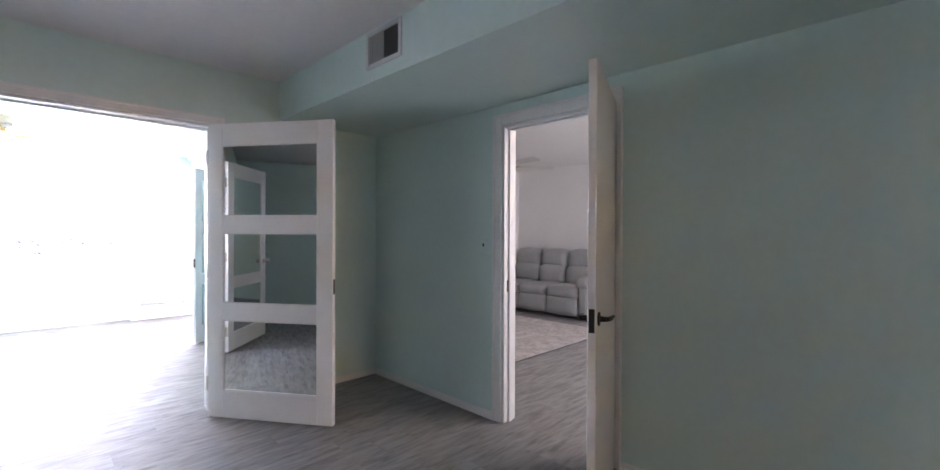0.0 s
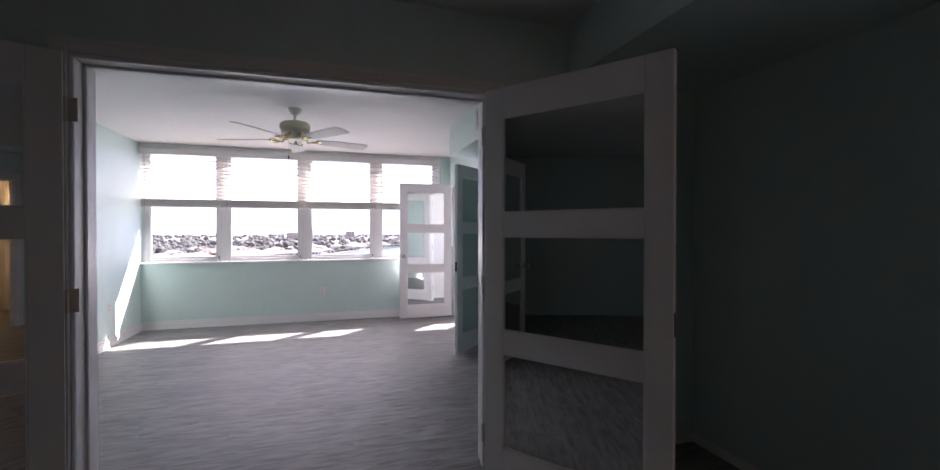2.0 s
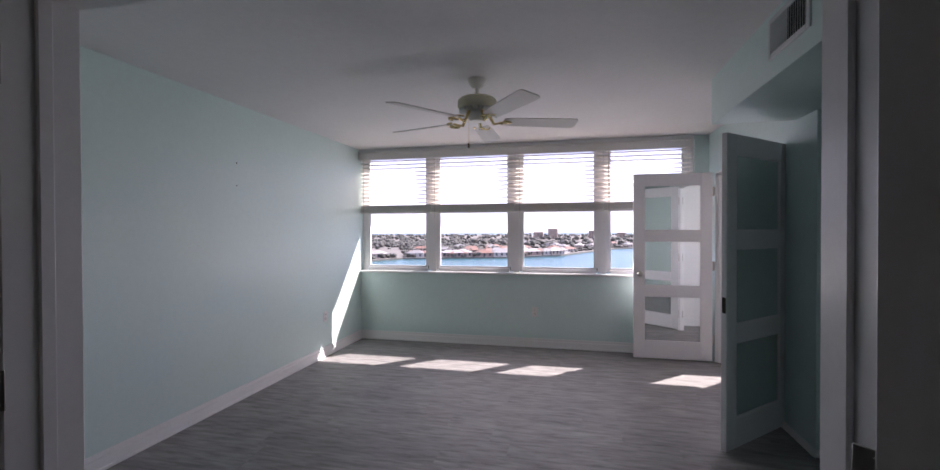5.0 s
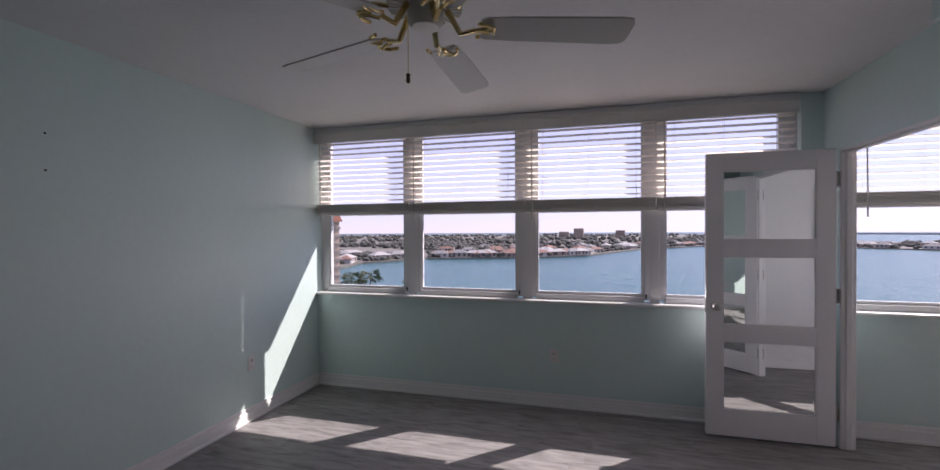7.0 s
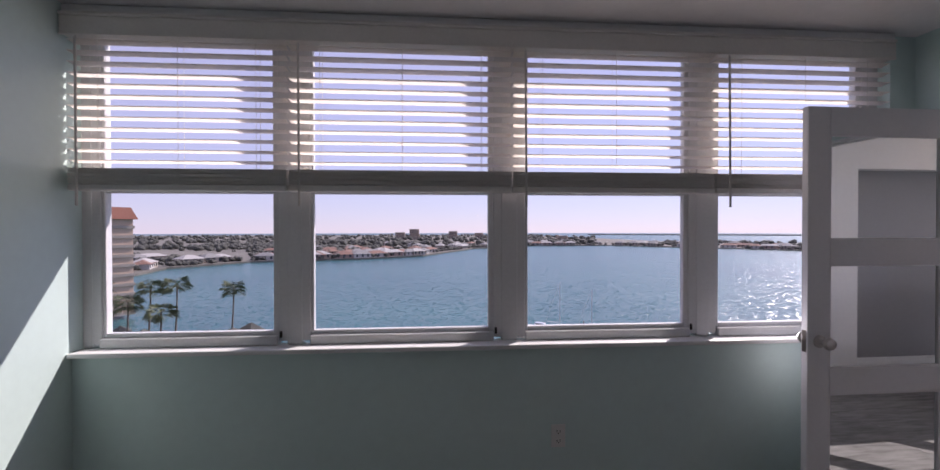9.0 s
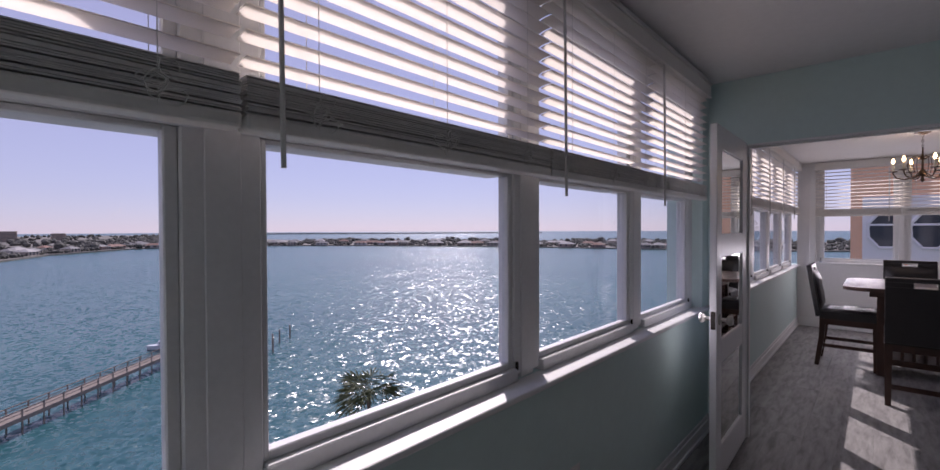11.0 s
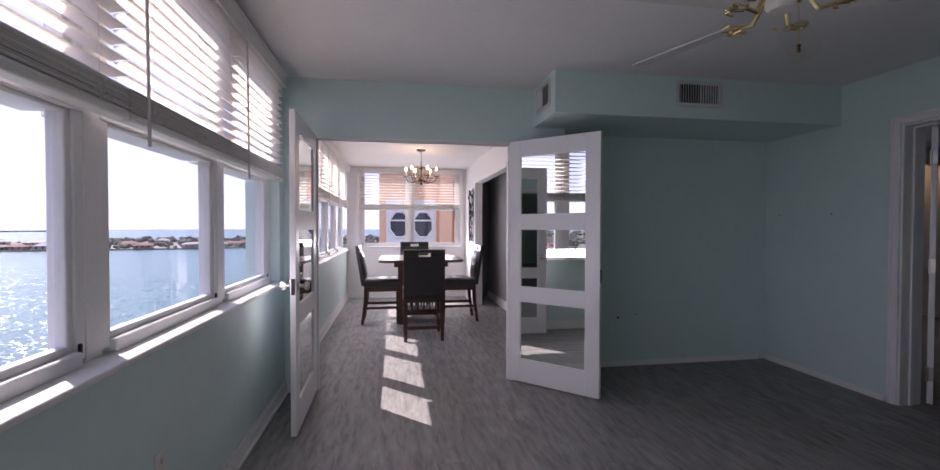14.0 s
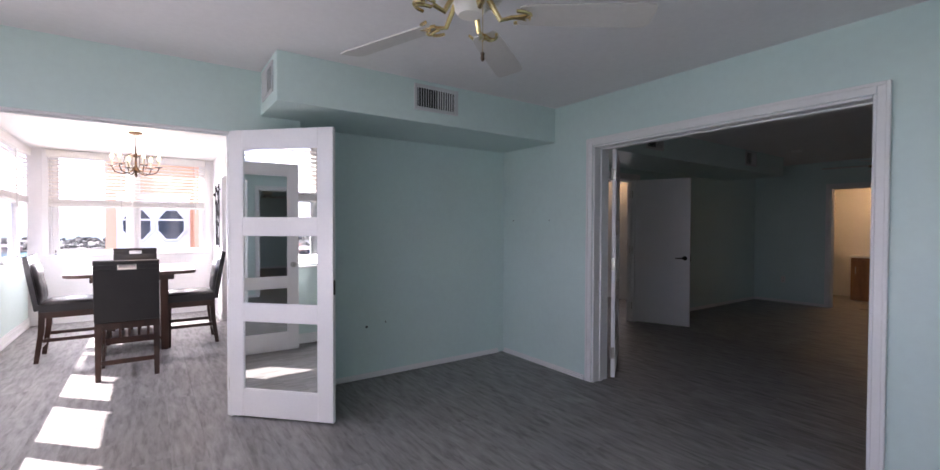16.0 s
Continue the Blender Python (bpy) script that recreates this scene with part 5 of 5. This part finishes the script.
# palms
def palm(x, y, top, seed, spread=2.6):
    r_ = random.Random(seed)
    p = thing("palm_tree", "tall fan palm with a ragged green crown", "palm tree", pose(x, y, SEA + 1.0), group="palms")
    hgt = top - SEA - 1.0
    part("trunk", tube(BM(), [(0.5 * math.sin(2 * q), 0.3 * q, hgt * q) for q in (0, 0.25, 0.5, 0.75, 1.0)], [0.28, 0.2, 0.17, 0.16, 0.18], 10), BARK, p, smooth=True)
    bm = BM()
    c = Vector((0.5 * math.sin(2), 0.3, hgt))
    for i in range(58):
        a, up = r_.uniform(0, 6.283), r_.uniform(-0.6, 1.1)
        d = Vector((math.cos(a), math.sin(a), up)).normalized()
        ln = spread * r_.uniform(0.75, 1.05)
        side = d.cross(Vector((0, 0, 1))).normalized()
        stem_end = c + d * ln * 0.5
        for k_ in range(9):
            q = (k_ - 4) / 4
            tip = stem_end + (d * math.cos(q * 1.1) + side * math.sin(q * 1.1)) * ln * 0.55 + Vector((0, 0, -0.28 * ln * r_.uniform(0.5, 1.2)))
            mid = stem_end * 0.45 + tip * 0.55 + Vector((0, 0, 0.08))
            wv = side * 0.075 + Vector((0, 0, 0.04))
            v = [bm.verts.new(w) for w in (stem_end, mid + wv, tip, mid - wv)]
            bm.faces.new(v)
        v = [bm.verts.new(w) for w in (c + side * 0.03, c - side * 0.03, stem_end - side * 0.02, stem_end + side * 0.02)]
        bm.faces.new(v)
    part("crown", bm, PALM, p)
    return p


palm(24.4, 37.6, -13.6, 1, 3.7)
palm(-3.2, 50.0, -12.8, 2, 3.0)
palm(-7.5, 53.0, -14.0, 6, 2.8)
for i, (x, y, z) in enumerate(((-46, 113, -12), (-56, 108, -10.5), (-64, 112, -11.5), (-60, 98, -13), (-52, 95, -14.5), (-70, 104, -10))):
    palm(x, y, z, 10 + i, 3.4)
foliage("near_shrubs", [(rnd.uniform(-75, -40), rnd.uniform(80, 108), SEA + 1, rnd.uniform(1.5, 4)) for _ in range(60)], LEAF, "shrubs and small trees by the near shore")

# pier with a T-head, piles and boats
pier = thing("pier", "long weathered timber fishing pier with a T-shaped head", "pier", pose(0, 0, 0))
a, b = Vector((-9, 74.5, SEA + 2.2)), Vector((29, 109.5, SEA + 2.2))
d = (b - a).normalized()
s = Vector((-d.y, d.x, 0))
L = (b - a).length
T = Matrix((( d.x, s.x, 0, a.x), (d.y, s.y, 0, a.y), (0, 0, 1, a.z), (0, 0, 0, 1)))
part("deck", box(BM(), 0, -1.1, -0.5, L, 1.1, 0.05, m=T), PIERWOOD, pier)
part("head_deck", box(BM(), L - 1.0, -15.0, -0.15, L + 3.4, 3.0, 0.05, m=T), PIERWOOD, pier)
for side in (-1.05, 1.05):
    part("rail", box(BM(), 0, side - 0.06, 0.95, L - 1, side + 0.06, 1.07, m=T), PIERWOOD, pier)
    part("rail", box(BM(), 0, side - 0.04, 0.50, L - 1, side + 0.04, 0.58, m=T), PIERWOOD, pier)
    for i in range(17):
        x = L * i / 17
        part("post", box(BM(), x - 0.07, side - 0.07, -3.6, x + 0.07, side + 0.07, 1.1, m=T), PIERWOOD, pier)
for i in range(10):
    for x in (L - 0.8, L + 3.2):
        part("post", box(BM(), x - 0.12, -14.8 + 1.9 * i - 0.12, -3.6, x + 0.12, -14.8 + 1.9 * i + 0.12, 0.5, m=T), PIERWOOD, pier)
for x, y in ((46, 104), (49, 107), (44.5, 100.5), (53, 110), (40, 116)):
    bm = BM()
    tube(bm, [(x, y, SEA - 1), (x, y, SEA + 3.2)], 0.18, 8)
    tagged(finish("mooring_pile", bm, PIERWOOD), "weathered timber mooring pile in the water", "mooring pile", "mooring piles")


def boat(m, ln, mast, label):
    b_ = thing("boat", label, "boat", m, group="moored boats")
    bm = BM()
    st = []
    for i in range(9):
        q = i / 8
        w_ = ln * 0.15 * math.sin(math.pi * (0.18 + 0.82 * (1 - q)) / 1.15 + 0.2) if i < 8 else 0.02
        st.append([bm.verts.new((ln * (q - 0.5), y, z)) for y, z in ((-w_, 0.9 + 0.4 * q), (-w_ * 0.7, 0.1), (0, -0.2), (w_ * 0.7, 0.1), (w_, 0.9 + 0.4 * q))])
    for p, q in zip(st, st[1:]):
        for i in range(4):
            bm.faces.new((p[i], p[i + 1], q[i + 1], q[i]))
        bm.faces.new((p[4], p[0], q[0], q[4]))
    bm.faces.new(st[0])
    bm.faces.new(st[-1][::-1])
    part("hull", bm, HULL, b_)
    part("cabin", box(BM(), -ln * 0.2, -ln * 0.08, 0.9, ln * 0.15, ln * 0.08, 1.9, 0.15), HULL, b_)
    part("cabin_window", box(BM(), -ln * 0.15, -ln * 0.083, 1.3, ln * 0.1, ln * 0.083, 1.65), DARKPANE, b_)
    if mast:
        part("mast", tube(BM(), [(0, 0, 1.0), (0, 0, mast)], 0.09, 8), WAND, b_)
        part("boom", tube(BM(), [(0, 0, 2.6), (-ln * 0.4, 0, 2.5)], 0.08, 8), WAND, b_)
        part("stay", tube(BM(), [(0, 0, mast), (-ln * 0.5, 0, 1.2)], 0.03, 5), WAND, b_)
    return b_


boat(pose(34, 117, SEA, 0, 0, -48), 9.5, 13.0, "white sailboat with a bare mast moored at the pier")
boat(pose(40, 110, SEA, 0, 0, -48), 9.0, 12.0, "white sailboat lying alongside the pier head")
boat(pose(30, 121, SEA, 0, 0, -40), 8.0, 0, "white motor cruiser moored behind the pier")

# ---- floor planks ----
PL, PW, TH = 1.22, 0.184, 0.006


def plank_mesh(w, d):
    bm = BM()
    box(bm, 0, 0, -TH, w, d, 0)
    top = [f for f in bm.faces if f.calc_center_median().z > -1e-4]
    bmesh.ops.bevel(bm, geom=[e for f in top for e in f.edges], offset=0.0004, segments=1, affect="EDGES")
    me = bpy.data.meshes.new("plank")
    bm.to_mesh(me)
    bm.free()
    me.materials.append(FLOOR)
    return me


fl = bpy.data.objects["floor"]
whole = plank_mesh(PL - 0.0006, PW - 0.0006)
rest = BM()
rows_y = int((YW + 0.02 + 8.3) / PW) + 1
count = 0
rnd = random.Random(11)
for j in range(rows_y):
    y = YW + 0.02 - PW * (j + 1)
    x = AX0 - 0.1 - rnd.random() * PL
    while x < 9.3:
        near_ = (y > -3.2 and -0.15 < x < 4.5 and y > -0.6) or (-3.2 < y <= -0.6 and 1.9 < x < 4.4)
        seen = (y > -0.3 and x < 9.3) or (-6.4 < y <= -0.3) or (2.0 < x < 4.0)
        if near_ and count < 300:
            share("plank", whole, fl, pose(x, y, 0))
            count += 1
        elif seen:
            box(rest, x, y, -TH, x + PL - 0.0012, y + PW - 0.0012, 0)
        x += PL
ob = part("planks", rest, FLOOR, fl, "grey vinyl planks of the farther floor")
ob["kind"] = "stuff"
